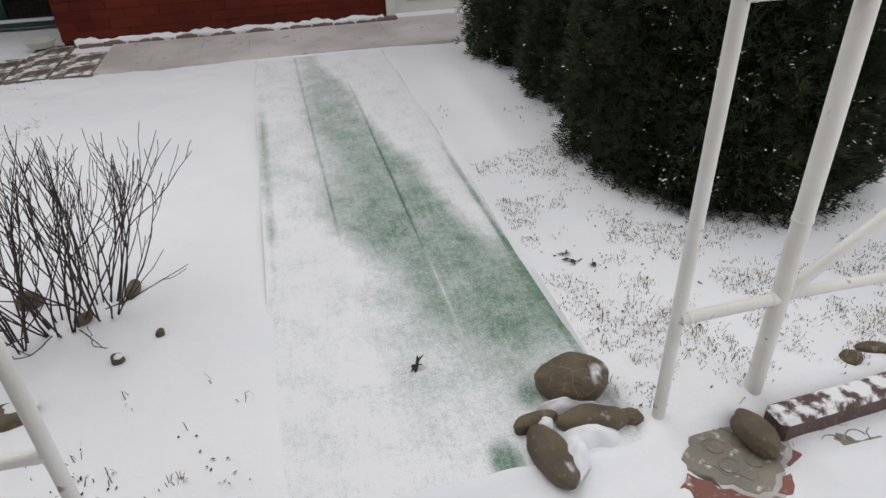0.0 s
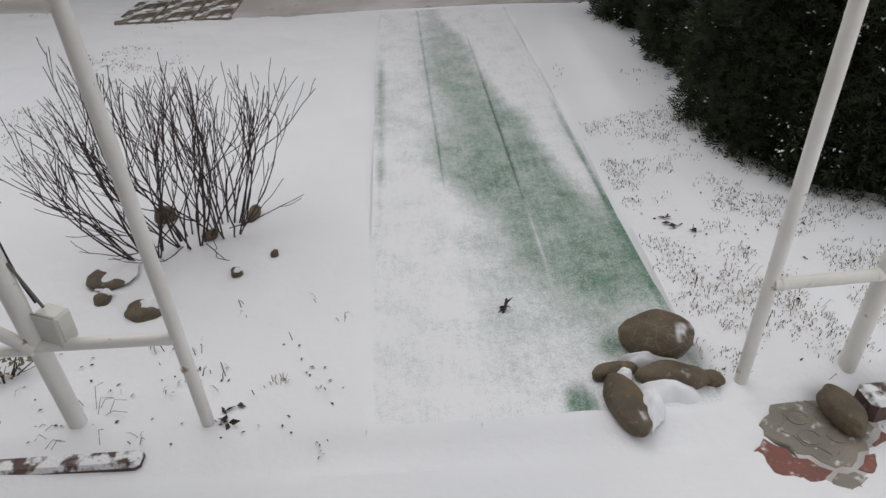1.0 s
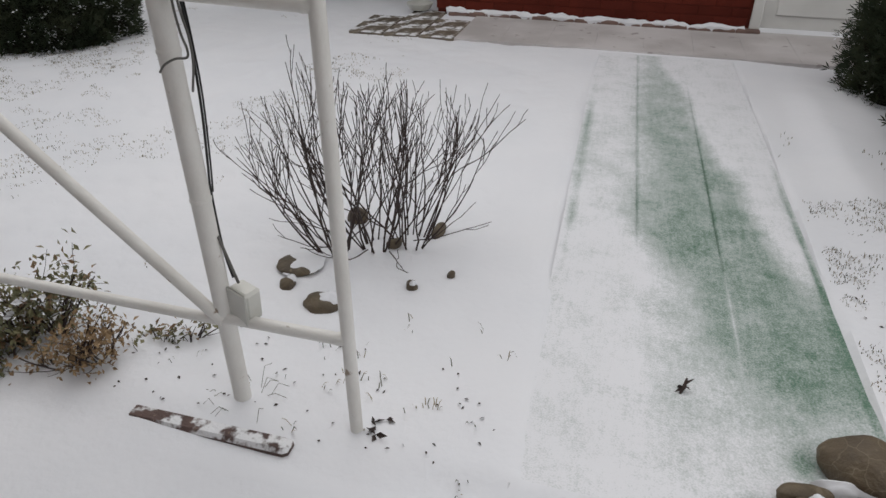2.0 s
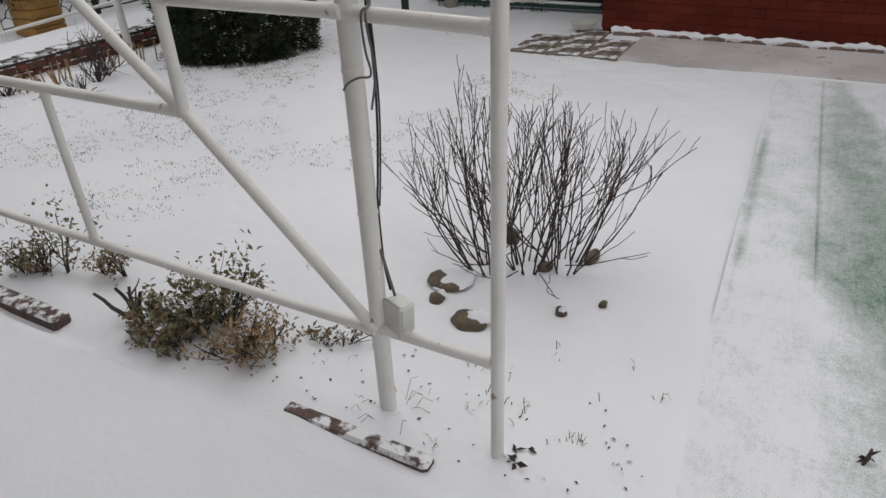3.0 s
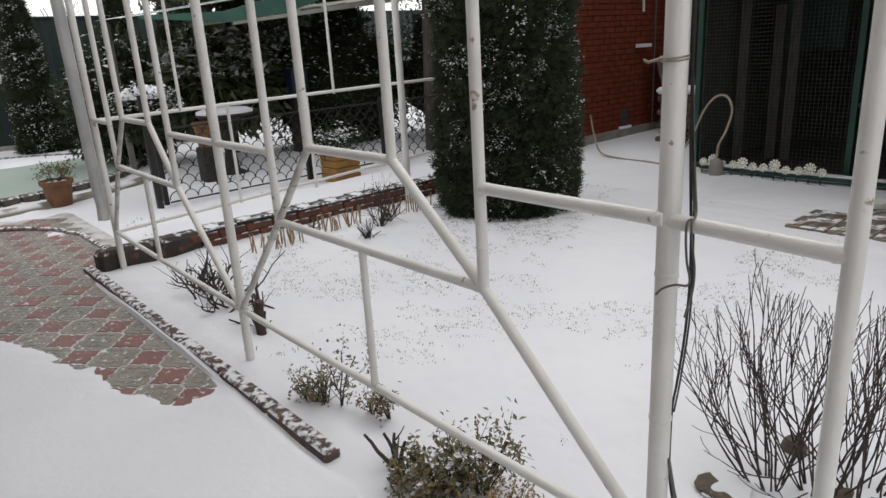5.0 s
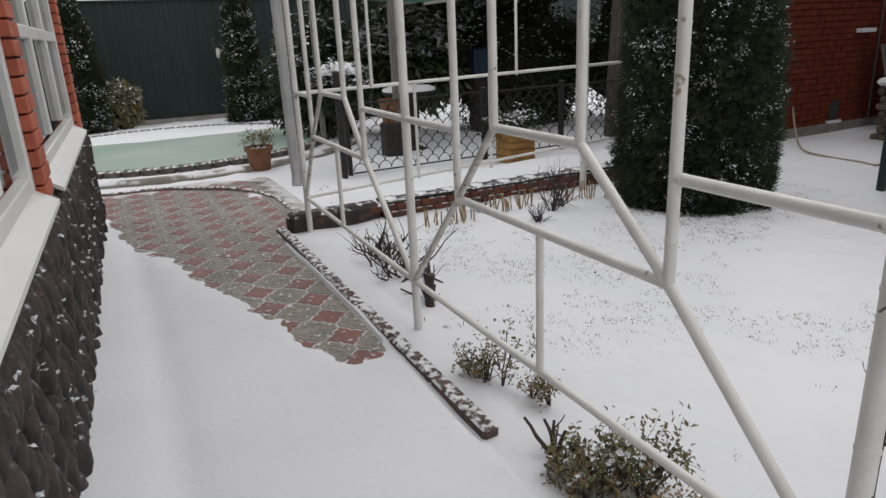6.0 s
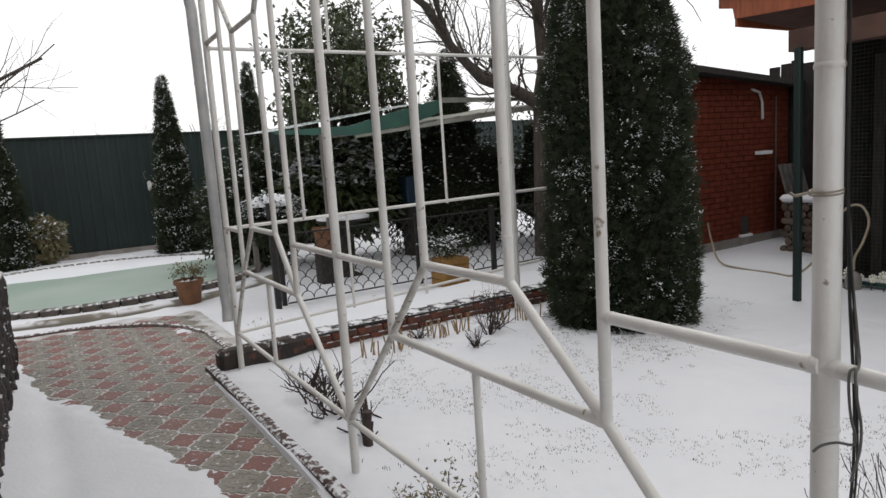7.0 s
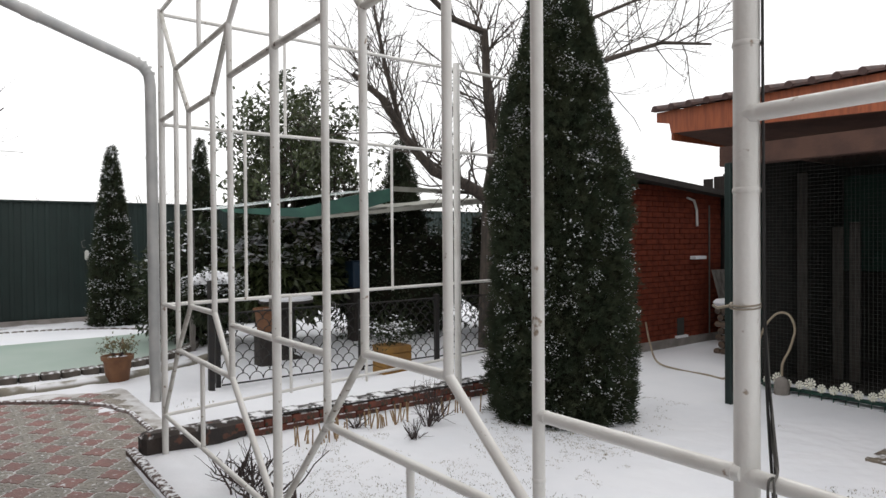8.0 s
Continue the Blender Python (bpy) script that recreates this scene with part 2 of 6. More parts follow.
def soft(pts, k=5):
    """A smooth run through the given points."""
    ps = [Vector(p) for p in pts]
    ps = [ps[0] * 2 - ps[1]] + ps + [ps[-1] * 2 - ps[-2]]
    run = []
    for i in range(1, len(ps) - 2):
        a, b, c, d = ps[i - 1:i + 3]
        for j in range(k):
            t = j / k
            run.append(0.5 * ((b * 2) + (c - a) * t + (a * 2 - b * 5 + c * 4 - d) * t * t + (b * 3 - a - c * 3 + d) * t ** 3))
    return run + [ps[-2]]


class Geo:
    """Collects vertices and faces of one mesh."""

    def __init__(self):
        self.v, self.f, self.k = [], [], []

    def add(self, vs, fs, k=0):
        o = len(self.v)
        self.v.extend(tuple(p) for p in vs)
        self.f.extend(tuple(i + o for i in q) for q in fs)
        self.k.extend([k] * len(fs))
        return self

    def tube(self, pts, r, seg=10, k=0, caps=True):
        pts = [Vector(p) for p in pts]
        rs = r if isinstance(r, (list, tuple)) else [r] * len(pts)
        vs, fs = [], []
        a = None
        for i, p in enumerate(pts):
            d = (pts[min(i + 1, len(pts) - 1)] - pts[max(i - 1, 0)]).normalized()
            if a is None:
                a = d.orthogonal().normalized()
            else:
                a = (a - d * a.dot(d))
                a = a.normalized() if a.length > 1e-6 else d.orthogonal().normalized()
            b = d.cross(a)
            for s in range(seg):
                w = 2 * math.pi * s / seg
                vs.append(p + (a * math.cos(w) + b * math.sin(w)) * rs[i])
        for i in range(len(pts) - 1):
            for s in range(seg):
                q, w = i * seg + s, i * seg + (s + 1) % seg
                fs.append((q, w, w + seg, q + seg))
        if caps:
            fs.append(tuple(range(seg))[::-1])
            fs.append(tuple(range((len(pts) - 1) * seg, len(pts) * seg)))
        return self.add(vs, fs, k)

    def box(self, lo, hi, bevel=0.0, m=None, k=0):
        lo, hi = Vector(lo), Vector(hi)
        c, h = (lo + hi) / 2, (hi - lo) / 2
        b = min(bevel, min(h) * 0.95)
        vs, fs = [], []
        if b <= 0:
            for z in (-1, 1):
                for x, y in ((-1, -1), (1, -1), (1, 1), (-1, 1)):
                    vs.append(c + Vector((x * h.x, y * h.y, z * h.z)))
            fs = [(3, 2, 1, 0), (4, 5, 6, 7), (0, 1, 5, 4), (1, 2, 6, 5), (2, 3, 7, 6), (3, 0, 4, 7)]
        else:
            ring = ((-1, -1), (1, -1), (1, 1), (-1, 1))
            prof = ((-h.z, b), (-h.z + b, 0), (h.z - b, 0), (h.z, b))
            for z, inset in prof:
                for x, y in ring:
                    ex, ey = h.x - inset, h.y - inset
                    cb = b if inset == 0 else b * 0.3
                    first, second = ((ex, ey - cb), (ex - cb, ey)) if x * y > 0 else ((ex - cb, ey), (ex, ey - cb))
                    for px, py in (first, second):
                        vs.append(c + Vector((x * px, y * py, z)))
            for i in range(3):
                for s in range(8):
                    q, w = i * 8 + s, i * 8 + (s + 1) % 8
                    fs.append((q, w, w + 8, q + 8))
            fs += [tuple(range(8))[::-1], tuple(range(24, 32))]
        if m is not None:
            vs = [m @ p for p in vs]
        return self.add(vs, fs, k)

    def lathe(self, prof, seg=24, at=(0, 0, 0), k=0, wob=None):
        vs, fs = [], []
        for r, z in prof:
            for s in range(seg):
                w = 2 * math.pi * s / seg
                rr = r * (wob(w, z) if wob else 1)
                vs.append((at[0] + rr * math.cos(w), at[1] + rr * math.sin(w), at[2] + z))
        for i in range(len(prof) - 1):
            for s in range(seg):
                q, w = i * seg + s, i * seg + (s + 1) % seg
                fs.append((q, w, w + seg, q + seg))
        fs += [tuple(range(seg))[::-1], tuple(range((len(prof) - 1) * seg, len(prof) * seg))]
        return self.add(vs, fs, k)

    def grid(self, xs, ys, zf, k=0):
        nx, ny = len(xs), len(ys)
        vs = [(x, y, zf(x, y)) for y in ys for x in xs]
        fs = [(j * nx + i, j * nx + i + 1, (j + 1) * nx + i + 1, (j + 1) * nx + i) for j in range(ny - 1) for i in range(nx - 1)]
        return self.add(vs, fs, k)

    def mesh(self, name, mats, smooth=True):
        me = bpy.data.meshes.new(name)
        me.from_pydata(self.v, [], self.f)
        for mt in (mats if isinstance(mats, (list, tuple)) else [mats]):
            me.materials.append(mt)
        me.polygons.foreach_set("material_index", self.k)
        if smooth:
            me.polygons.foreach_set("use_smooth", [True] * len(self.f))
            me.set_sharp_from_angle(angle=radians(40))
        me.update()
        return me


def part(name, g, mats, parent, label="", smooth=True):
    ob = new(name, g.mesh(name, mats, smooth) if isinstance(g, Geo) else g)
    ob.parent = parent
    if parent is not None:
        ob.matrix_parent_inverse = parent.matrix_basis.inverted()
    return tagged(ob, label)


def thing(name, at, label, category, group="", kind=""):
    ob = new(name)
    ob.empty_display_size = 0.1
    ob.location = at
    return tagged(ob, label, category, group, kind)


def solo(name, g, mats, label, category, group="", kind="", smooth=True):
    return tagged(new(name, g.mesh(name, mats, smooth)), label, category, group, kind)


def rnd(seed):
    return np.random.RandomState(seed)


def fbm(x, y, s, seed=0.0):
    return noise.fractal(Vector((x * s + seed, y * s - seed, seed * 0.37)), 1.0, 2.0, 4)


def sm(a, b, x):
    t = min(1.0, max(0.0, (x - a) / (b - a)))
    return t * t * (3 - 2 * t)


def leaves(g, pos, direction, length, width, rs, k=0, flat=0.5, droop=0.3):
    """Small folded leaves: two quads along a midrib each."""
    pos, direction = np.asarray(pos, float), np.asarray(direction, float)
    nn = len(pos)
    direction /= np.linalg.norm(direction, axis=1, keepdims=True) + 1e-9
    side = np.cross(direction, rs.normal(size=(nn, 3)) * flat + np.array([0, 0, 1.0]))
    side /= np.linalg.norm(side, axis=1, keepdims=True) + 1e-9
    up = np.cross(side, direction)
    L = (length * rs.uniform(0.6, 1.25, nn))[:, None]
    W = (width * rs.uniform(0.7, 1.2, nn))[:, None]
    base, mid = pos, pos + direction * L * 0.5
    tip = pos + direction * L - up * L * droop * rs.uniform(0, 1, (nn, 1))
    a, b = mid + side * W + up * W * 0.25, mid - side * W + up * W * 0.25
    allv = np.stack([base, a, tip, b], 1).reshape(-1, 3)
    o = len(g.v)
    g.v.extend(map(tuple, allv.tolist()))
    for i in range(nn):
        q = o + i * 4
        g.f.append((q, q + 1, q + 2))
        g.f.append((q, q + 2, q + 3))
    g.k.extend([k] * (2 * nn))


def sprays(g, pos, out, length, rs, k=0, spread=0.55):
    """Flat fans of scale foliage: three slim blades from one foot."""
    pos, out = np.asarray(pos, float), np.asarray(out, float)
    nn = len(pos)
    d = out + rs.normal(size=(nn, 3)) * 0.45
    d /= np.linalg.norm(d, axis=1, keepdims=True)
    side = np.cross(d, rs.normal(size=(nn, 3)))
    side /= np.linalg.norm(side, axis=1, keepdims=True) + 1e-9
    L = (length * rs.uniform(0.55, 1.3, nn))[:, None]
    vs = []
    for a in (-spread, 0.0, spread):
        di = d * math.cos(a) + side * math.sin(a)
        w = side * math.cos(a) - d * math.sin(a)
        vs += [pos, pos + di * L * 0.55 + w * L * 0.075, pos + di * L, pos + di * L * 0.55 - w * L * 0.075]
    allv = np.stack(vs, 1).reshape(-1, 3)
    o = len(g.v)
    g.v.extend(map(tuple, allv.tolist()))
    for i in range(nn * 3):
        q = o + i * 4
        g.f.append((q, q + 1, q + 2, q + 3))
    g.k.extend([k] * (nn * 3))


# ---------------------------------------------------------------- ground, snow, carpet
def carpet_x(y):
    """Left and right edge of the carpet runner at depth y."""
    return 0.816 - 0.027 * y, 1.778 - 0.030 * y


def bare_paving(x, y):
    """How far the wind has cleared the paving: over 0 bare, under 0 snow."""
    if y > 0.3 or y < -1.75 or (y > -0.2 and -4.62 < x < 1.5) or (y > -0.05 and x > 1.5):
        return -1.0
    edge = -0.40 - 0.285 * (-2.3 - x) - 0.06 * fbm(x, y, 2.2, 4) - 0.05 * fbm(x, y, 9, 8)
    v = (y - edge) * 1.6
    v = min(v, (-2.25 - x) * 0.9, (6.35 - math.hypot(x + 0.9, (y + 1.0) * 1.1)) * 1.2)
    r = 0.055 - math.hypot((x - 1.985) / 1.05, (y + 0.20) / 1.1) + 0.045 * fbm(x, y, 6, 2) + 0.015 * fbm(x, y, 18, 3)
    return max(v, r * 1.5)


def ground_z(x, y):
    near = sm(60, 12, abs(x) + abs(y))
    z = 0.012 + near * (0.022 * fbm(x, y, 0.7, 1) + 0.006 * fbm(x, y, 4, 3))
    if -1.75 < y < -0.2 and -7.4 < x < 3.5 or (-0.2 <= y < 0.3 and -7.4 < x < -4.65):
        z = 0.02 + 0.01 * fbm(x, y, 1.2, 6) + 0.03 * sm(-1.15, -1.6, y)
    a, b = carpet_x(y)
    if -0.15 < y < 4.0:
        away = max(a - x, x - b, 0.0)
        z = z + (0.0195 + 0.3 * (z - 0.012) * sm(0.0, 0.3, away) - z) * sm(0.45, 0.05, away) * sm(-0.15, -0.05, y)
        inside = sm(a + 0.015, a + 0.06, x) * sm(b + 0.012, b - 0.02, x) * sm(-0.07, 0.0, y) * sm(3.95, 3.88, y)
        z = z * (1 - inside) - 0.02 * inside
        groove = math.exp(-((x - a - 0.012) / 0.032) ** 2) * sm(0.45, 1.0, y) * sm(3.5, 2.5, y) * max(0.0, 0.8 + 0.6 * fbm(x * 0, y, 1.7, 4))
        z -= 0.017 * groove
    w = bare_paving(x, y)
    if w > -0.4:
        z -= 0.045 * sm(-0.30, 0.16, w) + 0.010 * fbm(x, y, 8, 5) * sm(-0.4, -0.1, w)
    # drift along the flower strip and hollows round stems
    z += 0.05 * sm(1.85, 2.05, x) * sm(-0.08, 0.06, y) * sm(6, 3.5, x) * sm(3.9, 3.0, y)
    z -= 0.017 * math.exp(-((y + 1.24 + 0.03 * fbm(x, 0, 0.6, 2)) / 0.09) ** 2) * sm(0.2, -1.5, x) * sm(-5.9, -4.6, x)
    z += 0.03 * math.exp(-((y + 0.02) / 0.14) ** 2) * sm(0.4, -0.4, x) * (0.6 + 0.5 * fbm(x, y, 2, 9))
    z += (0.009 * fbm(x, y, 7, 12) + 0.005 * fbm(x, y, 15, 17)) * sm(0.7, 0.3, x) * sm(0.25, 0.6, y) * sm(5, 4.4, y) * sm(-7, -6.4, x)
    z -= 0.02 * math.exp(-(((x - 0.1) / 0.4) ** 2 + ((y - 0.93) / 0.3) ** 2))
    return z


def axis(lo, hi, step, far_lo, far_hi):
    mid = list(np.arange(lo, hi + 1e-6, step))
    left, right, s, p = [], [], step, lo
    while p > far_lo:
        s *= 1.35
        p -= s
        left.append(p)
    s, p = step, hi
    while p < far_hi:
        s *= 1.35
        p += s
        right.append(p)
    return left[::-1] + mid + right


g = Geo().grid(axis(-7.3, 3.4, 0.026, -400, 400), axis(-1.75, 4.6, 0.026, -400, 400), ground_z)
solo("ground", g, SNOW, "snow-covered garden lawn and path with thin wind-blown drifts", "ground", kind="structure")

# carpet runner in three laid strips
rs = rnd(11)


def cover(x, y):
    a, b = carpet_x(y)
    u = (x - a) / (b - a)
    c = 0.215 + 0.12 * fbm(x, y, 2.2, 5) + 0.05 * fbm(x, y, 9, 2)
    # blown snow over the left strip, the near end and a tongue along the right edge
    c += 0.50 * sm(0.46, 0.20, u + 0.07 * fbm(x, y, 1.6, 1))
    edge = min(1.5, max(0.31, 1.0 - 2.3 * (x - 1.17)))
    c += 0.52 * sm(edge + 0.34, edge - 0.16, y + 0.16 * fbm(x, y, 2.4, 7) + 0.05 * fbm(x, y, 8, 3))
    inner = 0.955 - 0.135 * (y - 0.80) + 0.04 * fbm(x, y, 2, 3)
    c += 0.78 * sm(inner - 0.10, inner + 0.05, u) * sm(0.85, 1.15, y)
    c += 0.26 * sm(1.1, 3.2, y)
    c += 0.40 * sm(0.20, -0.06, y) + 0.28 * sm(1.1, 0.4, y) * sm(0.16, 0.0, u)
    # seams: bare further off, drifted white nearer
    c -= 0.26 * math.exp(-((u - 0.318) / 0.007) ** 2) * sm(1.0, 1.6, y) + 0.22 * math.exp(-((u - 0.645) / 0.007) ** 2) * sm(1.0, 1.4, y)
    c += 0.40 * math.exp(-((u - 0.645) / 0.006) ** 2) * sm(1.15, 0.85, y) * sm(0.5, 0.7, y)
    # bare pile in the lee of the stones, and along the right edge
    c -= 1.15 * math.exp(-(((x - 1.405) / 0.05) ** 2 + ((y + 0.035) / 0.085) ** 2) ** 2) + 0.7 * math.exp(-((x - 1.545) / 0.045) ** 2 - ((y - 0.19) / 0.06) ** 2)
    c -= 0.6 * math.exp(-((u - 0.985) / 0.018) ** 2) * sm(0.25, 0.8, y) * sm(2.3, 1.3, y) + 0.25 * math.exp(-((u - 0.985) / 0.014) ** 2) * sm(3.9, 2.6, y)
    # left edge: the groove's shadow line, painted by thinning the snow cover
    c -= 0.55 * math.exp(-((u - 0.035) / 0.022) ** 2) * sm(0.5, 1.1, y) * sm(3.4, 2.3, y) * max(0.0, 0.75 + 0.7 * fbm(0.0, y, 1.7, 4))
    return min(1.0, max(0.0, c))


runner = thing("carpet_runner", (1.2, 2, 0), "green needle-felt carpet runner dusted with blown snow", "carpet")
for s0, s1 in ((0.0, 0.318), (0.318, 0.645), (0.645, 1.0)):
    g = Geo()
    us, ys = np.unique(np.concatenate([np.linspace(s0, s1, 20), [s0 + 0.006, s1 - 0.006]])), np.arange(-0.09, 3.96, 0.027)
    nx = len(us)
    vs, cov = [], []
    for y in ys:
        a, b = carpet_x(y)
        for i, u in enumerate(us):
            x = a + (b - a) * u
            c = cover(x, y)
            drop = 0.007 * (1.0 - c) * sm(0.3, 1.0, y + 0.2) if i in (0, nx - 1) else (0.03 if y < -0.07 else 0.0)
            vs.append((x, y, 0.006 + 0.010 * c + 0.004 * fbm(x, y, 2, 2) - drop))
            cov.append(c)
    fs = [(j * nx + i, j * nx + i + 1, (j + 1) * nx + i + 1, (j + 1) * nx + i) for j in range(len(ys) - 1) for i in range(nx - 1)]
    g.add(vs, fs)
    me = g.mesh("strip", CARPET)
    me.attributes.new("snow_cover", "FLOAT", "POINT").data.foreach_set("value", cov)
    part("strip", me, None, runner)

# ---------------------------------------------------------------- trellis of white pipes
THICK, THIN = 0.0245, 0.0165
RAIL, LOW, BAR, MID = 0.302, 0.838, 1.125, 1.165
UBAR, UMID, ULOW, TOP = 2.485, 2.432, 2.773, 3.284


def pipe(name, p, q, r, parent, material=PAINT, collars=()):
    p, q = Vector(p), Vector(q)
    g = Geo().tube([p.lerp(q, t) for t in (0, 0.25, 0.5, 0.75, 1)], r, 14)
    for c in collars:
        d = (q - p).normalized()
        m = p + d * c
        g.tube([m - d * 0.006, m - d * 0.003, m + d * 0.003, m + d * 0.006], [r * 1.0, r * 1.08, r * 1.08, r * 1.0], 14)
    if name in ("bar", "rail", "strut"):
        # lumpy weld beads where it meets the uprights
        d = (q - p).normalized()
        for m in (p + d * 0.026, q - d * 0.022):
            g.tube([m + d * o for o in (-0.010, -0.005, 0.0, 0.006)], [r * 1.08, r * 1.11, r * 1.06, r * 0.99], 11)
    return part(name, g, material, parent)


def bay(parent, x0, xa, xc, xd, xe, x1, y0, y1, low=RAIL, upper=True, mirror=None):
    """One panel: hexagon pattern below, the same turned over above, upright pipes between."""
    def P(x, z):
        return (x, y0 + (y1 - y0) * (x - x0) / (x1 - x0), z)
    t = THIN
    pipe("rail", P(x0, low), P(x1, low), t * 0.9, parent)
    pipe("brace", P(x0, low), P(xa, LOW), t, parent)
    pipe("brace", P(xa, LOW), P(xc, MID), t, parent)
    pipe("bar", P(xc, MID), P(xd, MID), t, parent)
    pipe("brace", P(xd, MID), P(xe, LOW), t * 0.9, parent, PAINT_DARK)
    pipe("brace", P(xe, LOW), P(x1, low), t * 0.9, parent, PAINT_DARK)
    pipe("bar", P(xa, LOW), P(xe, LOW), t, parent)
    xm = (xa + xe) / 2
    pipe("strut", P(xm, low), P(xm, LOW), t * 0.85, parent)
    for x, z in ((xa, LOW), (xc, MID), (xd, MID), (xe, LOW)):
        pipe("upright", P(x, z), P(x, {LOW: ULOW, MID: UMID}[z]), t, parent, collars=(0.12, ) if z == LOW else (0.14,))
    pipe("bar", P(x0, BAR), P(xa, BAR), t, parent)
    pipe("bar", P(x1, BAR), P(xe, BAR), t, parent)
    pipe("rail", P(x0, TOP), P(x1, TOP), t * 0.9, parent)
    for a, za, b, zb in ((x0, TOP, xa, ULOW), (xa, ULOW, xc, UMID), (xc, UMID, xd, UMID), (xd, UMID, xe, ULOW), (xe, ULOW, x1, TOP), (xa, ULOW, xe, ULOW)):
        pipe("brace", P(a, za), P(b, zb), t * 0.95, parent, PAINT_DARK if za != TOP else PAINT)
    pipe("strut", P(xm, ULOW), P(xm, TOP), t * 0.85, parent)
    for a, b in ((x0, xa), (x1, xe)):
        pipe("bar", P(a, UBAR), P(b, UBAR), t, parent, PAINT_DARK)


trellis = thing("pipe_trellis", (-2.4, 0.03, 0), "tall white-painted steel pipe trellis beside the garden path", "trellis")
KX, LX = 0.025, 0.382
pipe("post", (KX, 0.018, -0.05), (KX, 0.018, 3.4), THICK, trellis, collars=(0.70, 1.05, 1.72, 2.0))
pipe("post", (LX, 0, -0.05), (LX, 0, 3.4), 0.0175, trellis)
pipe("bar", (KX, 0.01, 0.305), (LX, 0, 0.313), THIN, trellis)
pipe("bar", (KX, 0.01, 1.122), (LX, 0, 1.115), THIN, trellis)
pipe("bar", (KX, 0.01, 1.815), (LX, 0, 1.815), THIN, trellis)
pipe("bar", (KX, 0.01, 3.28), (LX, 0, 3.28), THIN, trellis)
bay(trellis, KX, -0.525, -0.911, -1.42, -1.727, -2.25, 0.0, 0.005)
pipe("post", (-2.25, 0.008, -0.05), (-2.25, 0.008, TOP), 0.0215, trellis)
bay(trellis, -2.25, -2.90, -3.215, -3.74, -4.068, -4.49, 0.005, 0.06)
pipe("post", (-4.49, 0.06, -0.05), (-4.49, 0.06, 3.3), 0.023, trellis)
# return run of the trellis along the low wall
BX = -4.47
for z, r, rise in ((0.305, 0.013, 0.09), (1.12, 0.014, 0.03), (2.45, 0.014, 0.0), (3.26, 0.014, 0.0)):
    pipe("rail", (BX, 0.06, z), (BX, 3.75, z + rise * 2), r, trellis)
pipe("post", (-4.41, 2.76, -0.05), (-4.41, 2.76, 3.3), 0.033, trellis)
for y in (1.05, 1.77):
    pipe("strut", (BX, y, 0.33), (BX, y, 1.13), 0.0125, trellis)
    pipe("strut", (BX, y - 0.03, 2.45), (BX, y - 0.03, 3.26), 0.0125, trellis)
for y in (0.68, 2.05):
    pipe("strut", (BX, y, 1.13), (BX, y, 2.45), 0.0125, trellis)
pipe("post", (BX, 3.75, 0), (BX, 3.75, 3.3), 0.023, trellis)

panel = thing("trellis_panel", (2.16, 0, 0.05), "white-painted pipe trellis panel on the other side of the opening", "trellis")
pipe("post", (2.145, 0.02, 0), (2.145, 0.02, 3.4), THICK, panel, collars=(0.6, 1.3))
pipe("post", (1.855, 0.018, 0), (1.855, 0.012, 3.4), 0.0175, panel)
pipe("bar", (1.855, 0.005, 0.368), (2.145, 0.015, 0.372), THIN, panel)
pipe("bar", (1.855, 0.005, 1.14), (2.145, 0.015, 1.135), THIN, panel)
pipe("bar", (1.855, 0.005, 1.84), (2.145, 0.015, 1.84), THIN, panel)
bay(panel, 2.145, 2.70, 3.09, 3.6, 3.91, 4.43, 0.015, 0.02, low=0.378)
pipe("post", (4.43, 0.02, 0), (4.43, 0.02, 3.4), THICK, panel)

# ---------------------------------------------------------------- house with the red brick wall
HO, HA = Vector((-0.775, 4.80, 0)), 0.0
HM = Matrix.Translation(HO) @ Matrix.Rotation(HA, 4, "Z")


def brick_mesh(lx, ly, lz, mt, seed):
    return Geo().box((0, 0, 0), (lx, ly, lz), 0.004).mesh("brick", mt, False)


house = thing("house_wall", HO, "red brick house wall, coloured darker for eaves shade, with a snow-capped concrete ledge", "house")
def hpart(name, g, mt, label=""):
    for i, p in enumerate(g.v):
        g.v[i] = tuple(HM @ Vector(p))
    return part(name, g, mt, house, label)
hpart("wall", Geo().box((0.01, -0.0035, 0), (2.62, 0.3, 3.2)).box((2.62, 0.03, 2.15), (3.58, 0.3, 3.2)).box((3.58, 0.015, 0), (7, 0.3, 3.2)).box((0.01, 0.3, 0), (0.3, 3.2, 3.2)), MORTAR)
g = Geo()
for i in range(14):
    x0 = 0.12 + i * 0.185
    g.box((x0, -0.06, 0.0), (x0 + 0.183, 0.012, 0.055 + 0.006 * math.sin(i * 2.1)), 0.012)
hpart("ledge", g, LEDGE)
g = Geo().tube([(0.10 + i * 0.03, -0.028 + 0.006 * math.sin(i * 0.7), 0.05 + 0.006 * math.sin(i * 0.43) + 0.004 * math.sin(i * 1.9)) for i in range(84)], [0.028 + 0.007 * math.sin(i * 0.61) + 0.004 * math.sin(i * 1.7) for i in range(84)], 8)
hpart("snow_cap", g, SNOW, "soft snow along the ledge")
